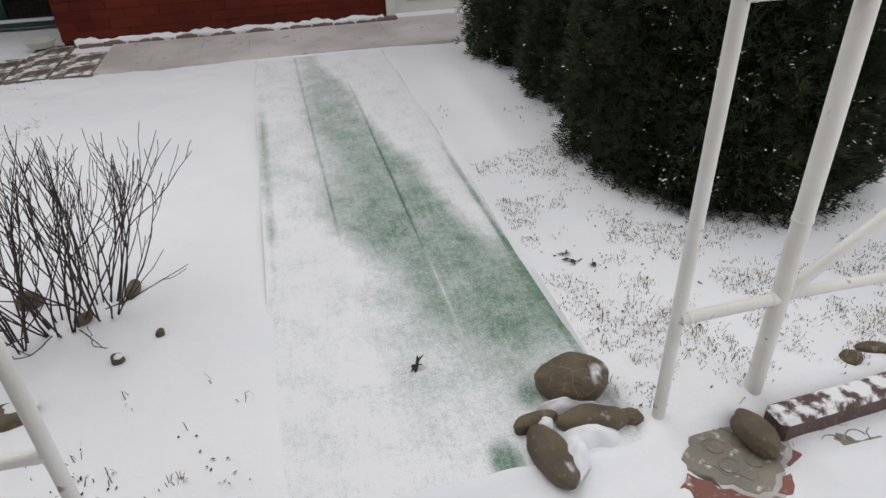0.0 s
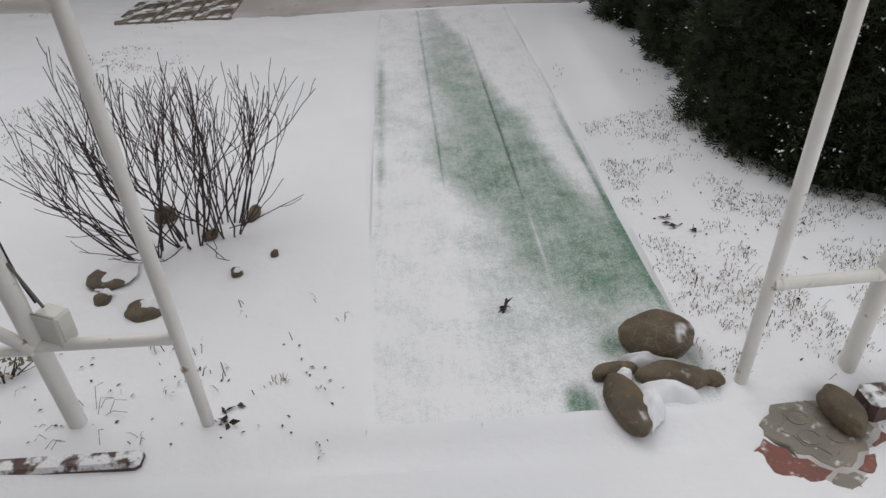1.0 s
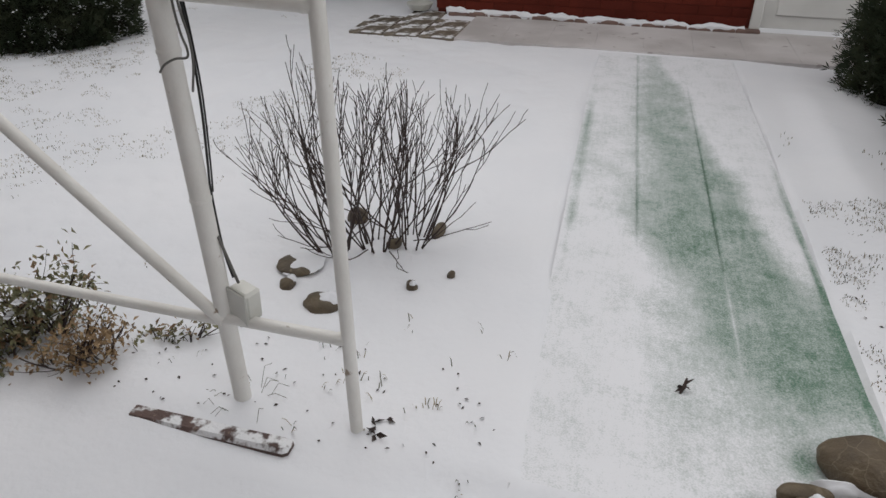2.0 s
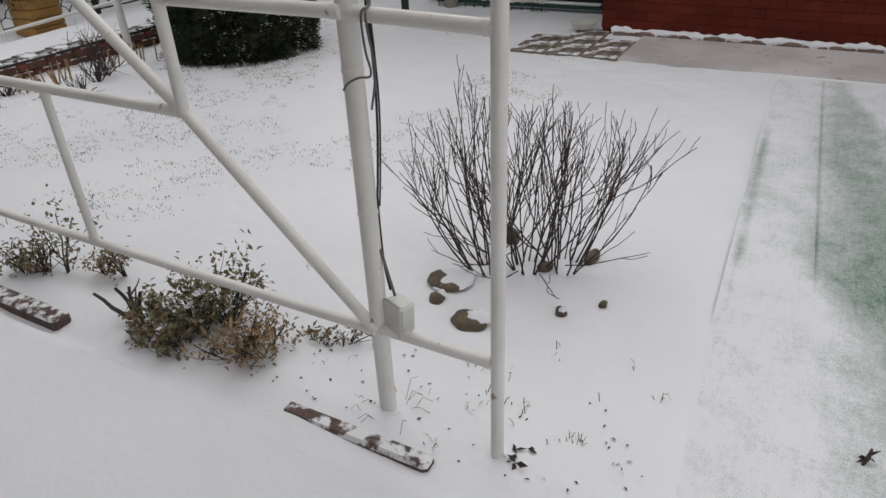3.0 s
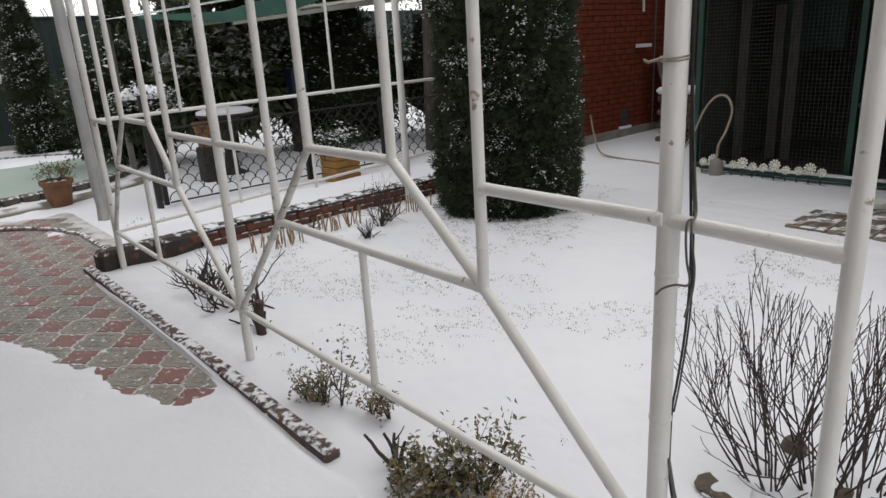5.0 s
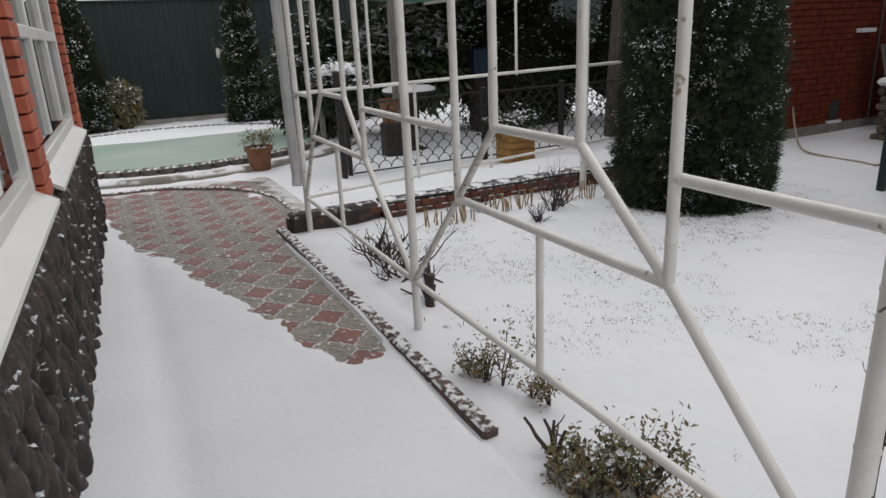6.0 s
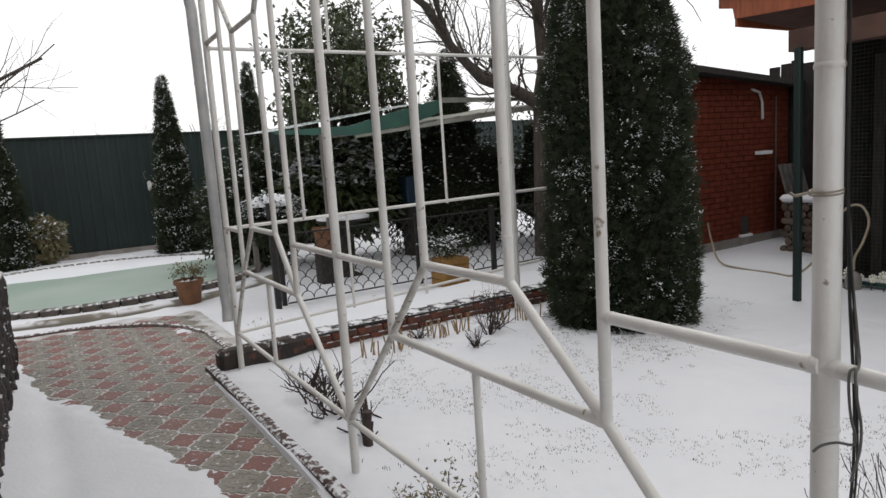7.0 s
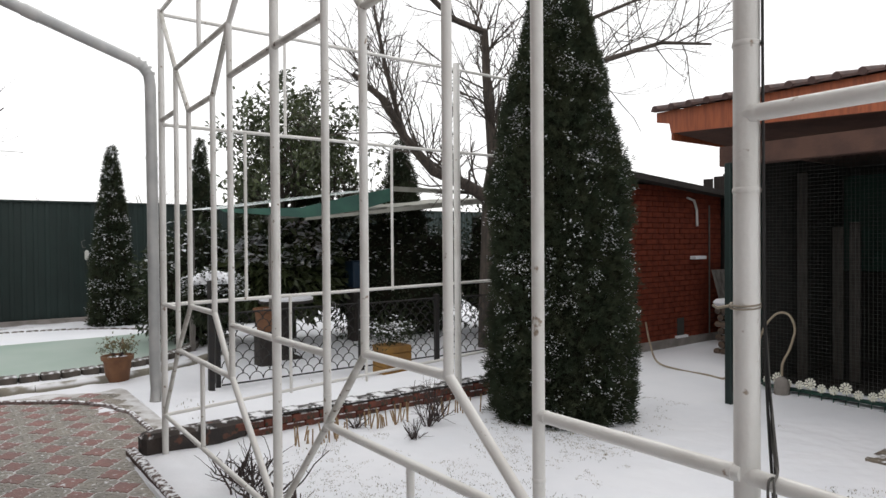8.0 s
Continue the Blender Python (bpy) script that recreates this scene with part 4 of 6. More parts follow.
def switch(g, p, d, length, r0, r1, depth):
    """A stiff knobbly shoot that bends upwards and forks into straight side shoots."""
    n_s = 9
    p, d = Vector(p), Vector(d).normalized()
    pts, rad = [p.copy()], [r0]
    for i in range(n_s):
        d = (d + Vector((0, 0, 0.06)) + Vector(rs.normal(size=3)) * 0.075).normalized()
        pts.append(pts[-1] + d * length / n_s)
        rad.append((r0 + (r1 - r0) * (i + 1) / n_s) * (1.22 if i % 2 else 0.94))
    g.tube(pts, rad, 5, caps=False)
    if depth:
        for i in sorted(rs.choice(range(2, n_s), 3 if depth > 1 else 2, replace=False)):
            q = Vector(rs.normal(size=3)) * Vector((1.0, 0.8, 0.25)).length / 1.3
            e = (pts[i + 1] - pts[i]).normalized()
            q = (q - e * q.dot(e)).normalized()
            switch(g, pts[i], e + q * rs.uniform(0.30, 0.62) + Vector((0, 0, 0.08)), length * (1 - i / n_s) * rs.uniform(0.45, 1.0) + 0.05, rad[i] * 0.70, r1, depth - 1)


for i in range(46):
    w = 2 * math.pi * (i * 0.618 + rs.uniform(-0.06, 0.06))
    lean = 0.12 + 1.05 * ((i % 12) / 11.0) ** 0.9
    cx, cy = ((-0.055, 0.86), (0.09, 0.94), (0.22, 1.0))[i % 3]
    base = (cx + 0.05 * math.cos(w), cy + 0.05 * math.sin(w), -0.03)
    g = Geo()
    dx = math.cos(w) * lean * 0.68 + (cx - 0.085) * 1.2
    switch(g, base, (dx, math.sin(w) * lean * 0.62, 1.0), rs.uniform(0.55, 0.82) * (1 - 0.20 * lean), rs.uniform(0.0031, 0.0044), 0.0012, 2)
    part("stem", g, TWIG, bush)
for i in range(9):
    w = rs.uniform(0, 2 * math.pi)
    g = Geo()
    switch(g, (0.09 + 0.16 * math.cos(w), 0.93 + 0.08 * math.sin(w), 0.02), (math.cos(w) * 1.0, math.sin(w) * 0.8, 0.12), rs.uniform(0.24, 0.38), 0.0026, 0.0011, 1)
    part("stem", g, TWIG, bush)


def leafy(name, at, label, category, clumps, leaf, nleaf, mats, seed, stem=0.004, snow=0.0, leaf_w=0.5):
    rs = rnd(seed)
    t = thing(name, at, label, category)
    gs, gl, gsn = Geo(), Geo(), Geo()
    for (x, y, h, sp, nst) in clumps:
        for i in range(nst):
            w = rs.uniform(0, 2 * math.pi)
            tips = []
            limb(gs, (at[0] + x, at[1] + y, -0.03), (math.cos(w) * sp, math.sin(w) * sp, 1.0), h * rs.uniform(0.7, 1.1), stem, rs, 1, 4, 0.3, kids=(2, 3), tips=tips)
            foot = np.array([at[0] + x, at[1] + y, 0.02])
            for p, d in tips:
                p = foot + (np.array(p) - foot) * rs.uniform(0.80, 1.0)
                q = np.array(p) + rs.normal(size=(nleaf, 3)) * np.array([0.015, 0.015, 0.03]) * (h / 0.2)
                dirs = rs.normal(size=(nleaf, 3)) + np.array([0, 0, 0.2])
                leaves(gl, q, dirs, leaf, leaf * leaf_w * 0.5, rs)
                if snow and rs.rand() < snow:
                    s = np.array(p) + rs.normal(size=(4, 3)) * 0.015
                    leaves(gsn, s + np.array([0, 0, 0.008]), rs.normal(size=(4, 3)) * np.array([1, 1, 0.1]), leaf * 1.1, leaf * 0.5, rs)
    part("stem", gs, TWIG, t)
    part("foliage", gl, mats, t, smooth=False)
    if len(gsn.v):
        tagged(part("snow", gsn, SNOW, t, "clots of snow on the leaves", smooth=False), kind="stuff")
    return t


leafy("low_shrub", (-0.78, 0.03, 0), "low green shrub with browning leaves under the trellis", "shrub", ((0.02, 0.02, 0.20, 0.5, 13), (-0.10, -0.05, 0.15, 0.7, 11), (0.10, 0.07, 0.25, 0.25, 12), (0.03, -0.07, 0.13, 0.6, 7)), 0.026, 13, [SHRUB], 31, snow=0.14)
leafy("dry_perennial", (-0.53, 0.0, 0), "dried straw-brown perennial clump beside the low shrub", "plant", ((0.0, 0.0, 0.19, 0.55, 9), (0.06, 0.05, 0.16, 0.6, 8), (-0.03, -0.03, 0.12, 0.7, 5)), 0.021, 9, DRY, 32)
leafy("low_shrub", (-1.62, 0.05, 0), "small upright green shrub with sparse winter leaves", "shrub", ((0, 0, 0.19, 0.35, 9), (0.06, 0.05, 0.27, 0.12, 4), (-0.05, -0.03, 0.16, 0.45, 5)), 0.025, 9, SHRUB, 33)
leafy("dry_perennial", (-1.43, 0.17, 0), "small dried brown perennial with a few green leaves", "plant", ((0, 0, 0.15, 0.5, 5),), 0.020, 8, DRY, 34)
leafy("low_plant", (-1.34, 0.20, 0), "small dark-leaved plant on thin upright stems", "plant", ((0, 0, 0.17, 0.35, 6),), 0.024, 7, SHRUB, 36)
leafy("low_plant", (-0.36, 0.16, 0), "flattened dark plant near the thick post", "plant", ((0, 0, 0.10, 1.4, 7), (0.08, 0.04, 0.13, 0.8, 4)), 0.026, 3, SHRUB, 35)

# cut stump of an old shrub by the trellis, and tangled branches
g = Geo()
rs = rnd(41)
for d, ln, r in (((-0.35, 0.1, 0.9), 0.30, 0.016), ((0.2, 0.1, 1), 0.16, 0.014), ((-0.9, 0.2, 0.45), 0.42, 0.014), ((-0.7, 0.4, 0.6), 0.34, 0.011), ((-1.0, -0.05, 0.3), 0.3, 0.01)):
    limb(g, (-2.52, 0.2, 0.0), d, ln, r, rs, 2, 7, 0.5, kids=(2, 4))
g.tube([(-2.5, 0.2, -0.03), (-2.52, 0.2, 0.1), (-2.50, 0.21, 0.22)], [0.03, 0.026, 0.024], 9)
solo("pruned_shrub", g, TWIG, "dark pruned shrub stump with crooked branches", "shrub")
g = Geo()
for i in range(30):
    w = rs.uniform(0, 6.28)
    limb(g, (-3.25 + rs.uniform(-0.45, 0.35), 0.28 + rs.uniform(-0.12, 0.12), 0.0), (math.cos(w), math.sin(w) * 0.7, 0.8), rs.uniform(0.16, 0.36), 0.008, rs, 1, 5, 0.5)
solo("rose_tangle", g, TWIG, "tangle of bare rose twigs behind the trellis", "shrub")
g = Geo()
for d0, ln in (((-0.9, -0.1, 0.7), 0.20), ((-0.5, 0.1, 0.9), 0.17), ((-0.1, 0.15, 1.0), 0.15), ((-0.8, 0.3, 0.45), 0.16)):
    limb(g, (-1.0, -0.01, -0.01), d0, ln, 0.011, rs, 1, 8, 0.35, kids=(0, 2), up=0.2, first=2)
solo("pruned_plant", g, BARK, "thick crooked cut-back stems beside the low shrub", "shrub")
for x, y, hgt, seed in ((-3.85, 2.0, 0.42, 51), (-3.95, 2.15, 0.36, 52), (-3.62, 1.7, 0.22, 53), (-4.2, 1.5, 0.2, 54)):
    g, rs = Geo(), rnd(seed)
    for i in range(12):
        w = rs.uniform(0, 6.28)
        limb(g, (x, y, -0.02), (math.cos(w) * 0.5, math.sin(w) * 0.5, 1), hgt * rs.uniform(0.6, 1.1), 0.005, rs, 1, 4, 0.5)
    solo("rose_bush", g, TWIG, "small bare reddish-brown rose bush in the lawn", "shrub", "rose bushes")
for x, y, nn, seed in ((-4.05, 1.1, 26, 55), (-4.12, 1.75, 22, 56), (-4.1, 2.5, 14, 57)):
    g, rs = Geo(), rnd(seed)
    for i in range(nn):
        a = x + rs.uniform(-0.08, 0.08), y + rs.uniform(-0.22, 0.22)
        g.tube([(a[0], a[1], -0.01), (a[0] + rs.uniform(-0.03, 0.03), a[1] + rs.uniform(-0.03, 0.03), rs.uniform(0.10, 0.19))], 0.006, 4)
    solo("cut_stalk_clump", g, DRY, "cut-back straw-coloured stalks along the low wall", "plant", "stalks", kind="stuff")


def column(name, at, height, radius, label, seed, count, spray=0.07, snow=400, profile=None, lump=0.12, group="", low=0.0):
    """A conical evergreen: trunk, a hull coloured as inner shade, and a coat of fan-like sprays with snow caught on
    some.
    """
    rs = rnd(seed)
    t = thing(name, at, label, "conifer", group)
    prof = profile or (lambda h: (0.80 + 0.75 * h * (1 - h)) * min(1.0, (1 - h) * 2.1) ** 0.62)

    def rad(h, w):
        return radius * prof(h) * (1 + lump * noise.noise(Vector((math.cos(w) * 1.6 + seed, math.sin(w) * 1.6, h * height * 1.7))) * 1.6
                                   + 0.11 * noise.noise(Vector((math.cos(w) * 5, math.sin(w) * 5 + seed, h * height * 5.5))) + 0.05 * noise.noise(Vector((math.cos(w) * 12, math.sin(w) * 12 + seed, h * height * 13))))
    part("trunk", Geo().tube([(at[0], at[1], at[2] - 0.05), (at[0], at[1], at[2] + height * 0.8)], [0.06, 0.02], 8), BARK, t)
    # solid hull under the sprays, its dark colour standing for shade between them
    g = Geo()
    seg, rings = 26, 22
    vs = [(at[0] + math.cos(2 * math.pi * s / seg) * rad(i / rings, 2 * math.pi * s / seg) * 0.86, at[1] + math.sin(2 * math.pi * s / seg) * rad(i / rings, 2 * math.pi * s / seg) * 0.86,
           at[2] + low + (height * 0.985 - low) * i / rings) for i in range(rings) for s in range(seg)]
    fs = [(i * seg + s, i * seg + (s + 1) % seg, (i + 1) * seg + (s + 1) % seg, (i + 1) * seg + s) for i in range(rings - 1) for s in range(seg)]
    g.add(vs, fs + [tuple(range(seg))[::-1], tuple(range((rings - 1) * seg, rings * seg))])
    part("inner_growth", g, FOLIAGE_SHADE, t)
    h = rs.uniform(0, 1, count * 2)
    keep = rs.uniform(0, 1, count * 2) < np.array([prof(a) for a in h]) * 0.95 + 0.1
    h = h[keep][:count]
    w = rs.uniform(0, 2 * math.pi, len(h))
    rr = np.array([rad(a, b) for a, b in zip(h, w)]) * (rs.uniform(0.80, 1.0, len(h)) + 0.07 * (rs.rand(len(h)) > 0.93))
    pos = np.stack([at[0] + rr * np.cos(w), at[1] + rr * np.sin(w), at[2] + low + h * (height - low)], 1)
    out = np.stack([np.cos(w), np.sin(w), np.full(len(h), 0.55)], 1)
    g = Geo()
    sprays(g, pos, out, spray, rs)
    part("foliage", g, THUJA, t, smooth=False)
    if snow:
        # snow sits in patches that the wind left
        pick = np.array([noise.noise(Vector((p[0] * 4.2, p[1] * 4.2, p[2] * 4.2 + seed))) + 0.6 * noise.noise(Vector((p[0] * 11, p[1] * 11, p[2] * 13 + seed))) for p in pos[: snow * 8]])
        chosen = np.argsort(-(pick * 1.25 + rs.uniform(0, 1.0, len(pick))))[:snow]
        g = Geo()
        q = pos[: snow * 8][chosen] + out[chosen] * spray * 0.45
        leaves(g, q, out[chosen] * np.array([1, 1, 0.1]) + rs.normal(size=(len(chosen), 3)) * 0.5, spray * 0.42, spray * 0.14, rs, flat=0.25)
        leaves(g, q + rs.normal(size=q.shape) * spray * 0.3, rs.normal(size=q.shape) * np.array([1, 1, 0.2]), spray * 0.32, spray * 0.12, rs, flat=0.25)
        tagged(part("snow", g, SNOW, t, "snow caught on the sprays", smooth=False), kind="stuff")
    return t


slim = lambda h: (1 - 0.14 * h) * min(1.0, max(0.0, 1 - h) / 0.5) ** 0.78 * (0.93 + 0.07 * min(1, h * 9))
column("thuja", (-3.50, 3.22, 0), 4.45, 0.63, "tall dark columnar thuja flecked with snow", 61, 64000, 0.056, 6500, slim, 0.13)
column("thuja", (2.87, 1.40, 0.02), 2.3, 0.66, "broad dark thuja with snow on its sides", 62, 62000, 0.042, 1300, slim, 0.10, "thuja hedge")
column("thuja", (2.92, 2.38, 0.02), 2.2, 0.62, "dark thuja in the hedge by the house", 63, 38000, 0.046, 600, slim, 0.12, "thuja hedge")
column("thuja", (2.82, 3.32, 0.02), 2.1, 0.58, "dark thuja at the hedge's far end", 64, 24000, 0.048, 380, slim, 0.14, "thuja hedge")

# dead grass poking through
rs = rnd(71)
g = Geo()


def tufts(n_t, xa, xb, ya, yb, hmin, hmax, dens=1.0, wd=0.0016, straw=0.25, patch=0.0):
    for _ in range(n_t):
        x, y = rs.uniform(xa, xb), rs.uniform(ya, yb)
        a, b = carpet_x(y)
        if a - 0.02 < x < b + 0.01 and y > -0.1:
            continue
        if fbm(x, y, 0.9, 13) < -0.05 + (1 - dens) * 0.6 or fbm(x, y, 5.0, 31) < patch - 0.25 + rs.uniform(-0.15, 0.15):
            continue
        z = ground_z(x, y)
        w = rs.uniform(0, 6.28)
        for _ in range(rs.randint(1, 4)):
            hh, w2 = rs.uniform(hmin, hmax), w + rs.uniform(-1.2, 1.2)
            dx, dy = math.cos(w2) * hh * rs.uniform(0.3, 1.2), math.sin(w2) * hh * rs.uniform(0.3, 1.2)
            sx, sy = -math.sin(w2) * wd, math.cos(w2) * wd
            ox, oy = x + rs.uniform(-0.015, 0.015), y + rs.uniform(-0.015, 0.015)
            g.add([(ox - sx, oy - sy, z - 0.005), (ox + sx, oy + sy, z - 0.005), (ox + dx * 0.5 + sx, oy + dy * 0.5 + sy, z + hh * 0.7), (ox + dx * 0.5 - sx, oy + dy * 0.5 - sy, z + hh * 0.7),
                   (ox + dx, oy + dy, z + hh * rs.uniform(0.5, 1.0))], [(0, 1, 2, 3), (3, 2, 4)], int(rs.rand() < straw))


tufts(9000, 1.78, 3.2, 0.03, 1.75, 0.003, 0.013, 1.9, 0.0012, 0.45, 0.14)
tufts(1100, 1.80, 2.9, 0.05, 1.5, 0.008, 0.028, 1.9, 0.0010, 0.65, 0.24)
tufts(90, 1.84, 2.6, 0.0, 0.9, 0.015, 0.05, 1.5, 0.0012, 0.4)
tufts(30, 1.88, 1.98, 0.74, 0.86, 0.02, 0.045, 2.0, 0.0011, 0.9)
tufts(900, 1.75, 2.5, 1.3, 3.6, 0.005, 0.02, 1.0, 0.0014, 0.4, 0.3)
tufts(11000, -4.0, -0.5, 0.5, 3.2, 0.003, 0.012, 1.05, 0.0014, 0.5, 0.22)
tufts(4500, -4.2, -0.6, 2.5, 4.4, 0.004, 0.013, 1.0, 0.0016, 0.5, 0.2)
tufts(60, -0.3, 0.75, -0.12, 0.5, 0.012, 0.04, 1.3, 0.0014, 0.35)
tufts(20, 0.55, 0.72, -0.14, -0.02, 0.012, 0.035, 2.0)
tufts(140, -2.6, -1.2, 0.05, 0.6, 0.01, 0.03)
tufts(260, -6.3, -4.7, 0.5, 2.8, 0.01, 0.035, 0.8, 0.0026)
for cx, cy, rr in ((0.03, 0.02, 0.07), (2.15, 0.03, 0.03)):
    for _ in range(16):
        w = rs.uniform(0, 6.28)
        x, y = cx + math.cos(w) * rr * rs.uniform(0.5, 1.2), cy + math.sin(w) * rr * rs.uniform(0.5, 1.2)
        hh = rs.uniform(0.02, 0.06)
        w += rs.uniform(-1, 1)
        e = rs.uniform(0.03, 0.08)
        g.tube([(x, y, 0.0), (x + math.cos(w) * e * 0.5, y + math.sin(w) * e * 0.5, hh), (x + math.cos(w) * e, y + math.sin(w) * e, hh * 0.6)], 0.0009, 3, caps=False)
solo("dead_grass", g, [GRASS, STRAW], "brown grass blades poking through thin snow", "grass", kind="stuff", smooth=False)
# dark scraps: fallen leaves and droppings of the hedge
g = Geo()
for _ in range(130):
    if rs.rand() < 0.6:
        x, y = rs.uniform(1.83, 2.6), rs.uniform(0.0, 1.0)
    else:
        x, y = rs.uniform(-0.35, 0.75), rs.uniform(-0.08, 0.35)
    z = ground_z(x, y) + 0.004
    leaves(g, [(x, y, z)], [(rs.normal(), rs.normal(), rs.uniform(0, 0.4))], 0.014, 0.004, rs)
for x, y in ((1.915, 0.80), (1.93, 0.77), (1.90, 0.84), (0.43, 0.02), (0.45, 0.05), (0.44, -0.01), (1.97, 0.70)):
    leaves(g, [(x, y, ground_z(x, y) + 0.006)] * 3, rs.normal(size=(3, 3)) * np.array([1, 1, 0.3]), 0.035, 0.009, rs)
solo("leaf_litter", g, TWIG, "dark fallen leaf scraps on the snow", "leaves", kind="stuff", smooth=False)
g = Geo().tube([(1.235, 0.37, 0.012), (1.245, 0.385, 0.03), (1.25, 0.405, 0.045)], [0.004, 0.006, 0.003], 6)
leaves(g, [(1.245, 0.385, 0.03)] * 5, rs.normal(size=(5, 3)), 0.03, 0.006, rs)
solo("thuja_sprig", g, TWIG, "small dark sprig lying on the snowy carpet", "twig")

# ---------------------------------------------------------------- cables, box and ties on the thick post
cb = thing("cable_run", (0.06, 0.03, 0.35), "black and grey cables running down the thick post", "cable")
part("black_cable", Geo().tube(soft([(0.052, 0.02, 3.2), (0.053, 0.024, 2.2), (0.054, 0.026, 1.7), (0.057, 0.026, 1.40), (0.062, 0.026, 1.25), (0.072, 0.027, 1.08), (0.074, 0.027, 0.97), (0.069, 0.027, 0.86), (0.054, 0.032, 0.74), (0.040, 0.042, 0.66), (0.040, 0.044, 0.5), (0.058, 0.036, 0.42)]), 0.0030, 8), CABLE, cb)
part("black_cable", Geo().tube(soft([(0.056, 0.014, 3.2), (0.056, 0.020, 2.0), (0.058, 0.024, 1.44), (0.070, 0.030, 1.2), (0.077, 0.031, 1.02), (0.076, 0.031, 0.90), (0.062, 0.034, 0.76), (0.044, 0.044, 0.66)]), 0.0022, 7), CABLE, cb)
part("grey_cable", Geo().tube(soft([(0.055, 0.03, 1.42), (0.062, 0.032, 1.30), (0.076, 0.026, 1.19), (0.084, 0.018, 1.138), (0.084, -0.012, 1.132), (0.086, -0.020, 1.10), (0.092, -0.022, 1.05), (0.100, -0.022, 1.018), (0.096, -0.023, 1.002), (0.070, -0.026, 0.998), (0.045, -0.030, 0.985), (0.030, -0.030, 0.968)]), 0.0026, 7), GREYCABLE, cb)
part("loop", Geo().tube(soft([(0.060, 0.032, 1.24), (0.076, 0.024, 1.16), (0.088, 0.010, 1.140), (0.094, -0.014, 1.130), (0.100, -0.020, 1.09), (0.108, -0.020, 1.04), (0.106, -0.020, 0.99), (0.092, -0.020, 0.93)]), 0.0026, 7), GREYCABLE, cb)
bx = thing("junction_box", (0.085, 0.03, 0.33), "white plastic junction box fixed to the thick post", "junction box")
bxm = pose(0.086, 0.030, 0.356, 0, 4, -20)
part("body", Geo().box((-0.036, -0.026, -0.05), (0.036, 0.026, 0.045), 0.008, bxm), BOX, bx)
part("lid", Geo().box((-0.0385, -0.031, -0.052), (0.0385, -0.024, 0.047), 0.004, bxm), BOX, bx)
part("lead", Geo().tube([(0.075, 0.03, 0.41), (0.06, 0.03, 0.47), (0.05, 0.02, 0.55)], 0.004, 7), GREYCABLE, bx)
tie = thing("wire_tie", (0.022, 0.018, 1.44), "twisted wire tie round the thick post", "wire")
for dz in (0, 0.006):
    part("turn", Geo().tube([(0.022 + 0.027 * math.cos(w), 0.018 + 0.027 * math.sin(w), 1.445 + dz + 0.003 * math.sin(w)) for w in np.linspace(0, 6.28, 20)], 0.002, 6), WIRE, tie)
part("tail", Geo().tube([(0.0, 0.0, 1.447), (-0.018, -0.012, 1.442), (-0.028, -0.012, 1.447)], 0.003, 6), WIRE, tie)

# ---------------------------------------------------------------- low wall and raised bed at the trellis return
low_wall = thing("low_wall", (-4.6, 1.8, 0), "low weathered brick garden wall with a snowy top", "wall")
part("core", Geo().box((-4.665, 0.72, -0.05), (-4.535, 3.62, 0.125)), MORTAR, low_wall)
g = Geo()
blk = [Geo().box((-0.075, 0, 0), (0.075, 0.235, 0.062), 0.008).mesh("brick", OLD_BRICK, False)]
for row in range(2):
    for i in range(12):
        ob = part("brick", blk[0], None, low_wall)
        ob.matrix_basis = pose(-4.60 + random.uniform(-0.006, 0.006), 0.72 + i * 0.245 - (0.12 if row else 0), -0.0 + row * 0.068, 0, random.uniform(-2, 2), random.uniform(-2, 2))
        ob.matrix_parent_inverse = low_wall.matrix_basis.inverted()
capm = Geo().box((-0.095, 0, 0), (0.085, 0.285, 0.032), 0.01).mesh("cap_tile", mat("mossy_cap_tile", (0.05, 0.045, 0.04), (0.03, 0.028, 0.026), rough=0.9, scale=12, bump=0.5, vary=0.2, snow=0.50, snow_scale=12), False)
for i in range(10):
    ob = part("cap_tile", capm, None, low_wall)
    ob.matrix_basis = pose(-4.60, 0.72 + i * 0.29, 0.135 + random.uniform(-0.004, 0.006), 0, random.uniform(-3, 3), random.uniform(-2, 2))
    ob.matrix_parent_inverse = low_wall.matrix_basis.inverted()
part("end_block", Geo().box((-4.70, -0.09, -0.05), (-4.53, 0.70, 0.155), 0.03), mat("black_stone_block", (0.03, 0.026, 0.024), (0.05, 0.038, 0.032), rough=0.85, scale=6, spots=(0.11, 0.05, 0.035), spot_scale=9, spot_at=0.62, bump=0.6, bump_scale=30, snow=0.4), low_wall, "dark mossy end block")
# snow on the bed behind the wall
g = Geo().grid(list(np.linspace(-6.15, -4.68, 22)), list(np.linspace(0.35, 4.4, 50)), lambda x, y: 0.10 + 0.02 * fbm(x, y, 1.5, 3) - 0.14 * sm(-5.5, -6.15, x) - 0.13 * sm(0.9, 0.35, y))
solo("bed_snow", g, SNOW, "snow on the raised bed behind the low wall", "snow", kind="structure")

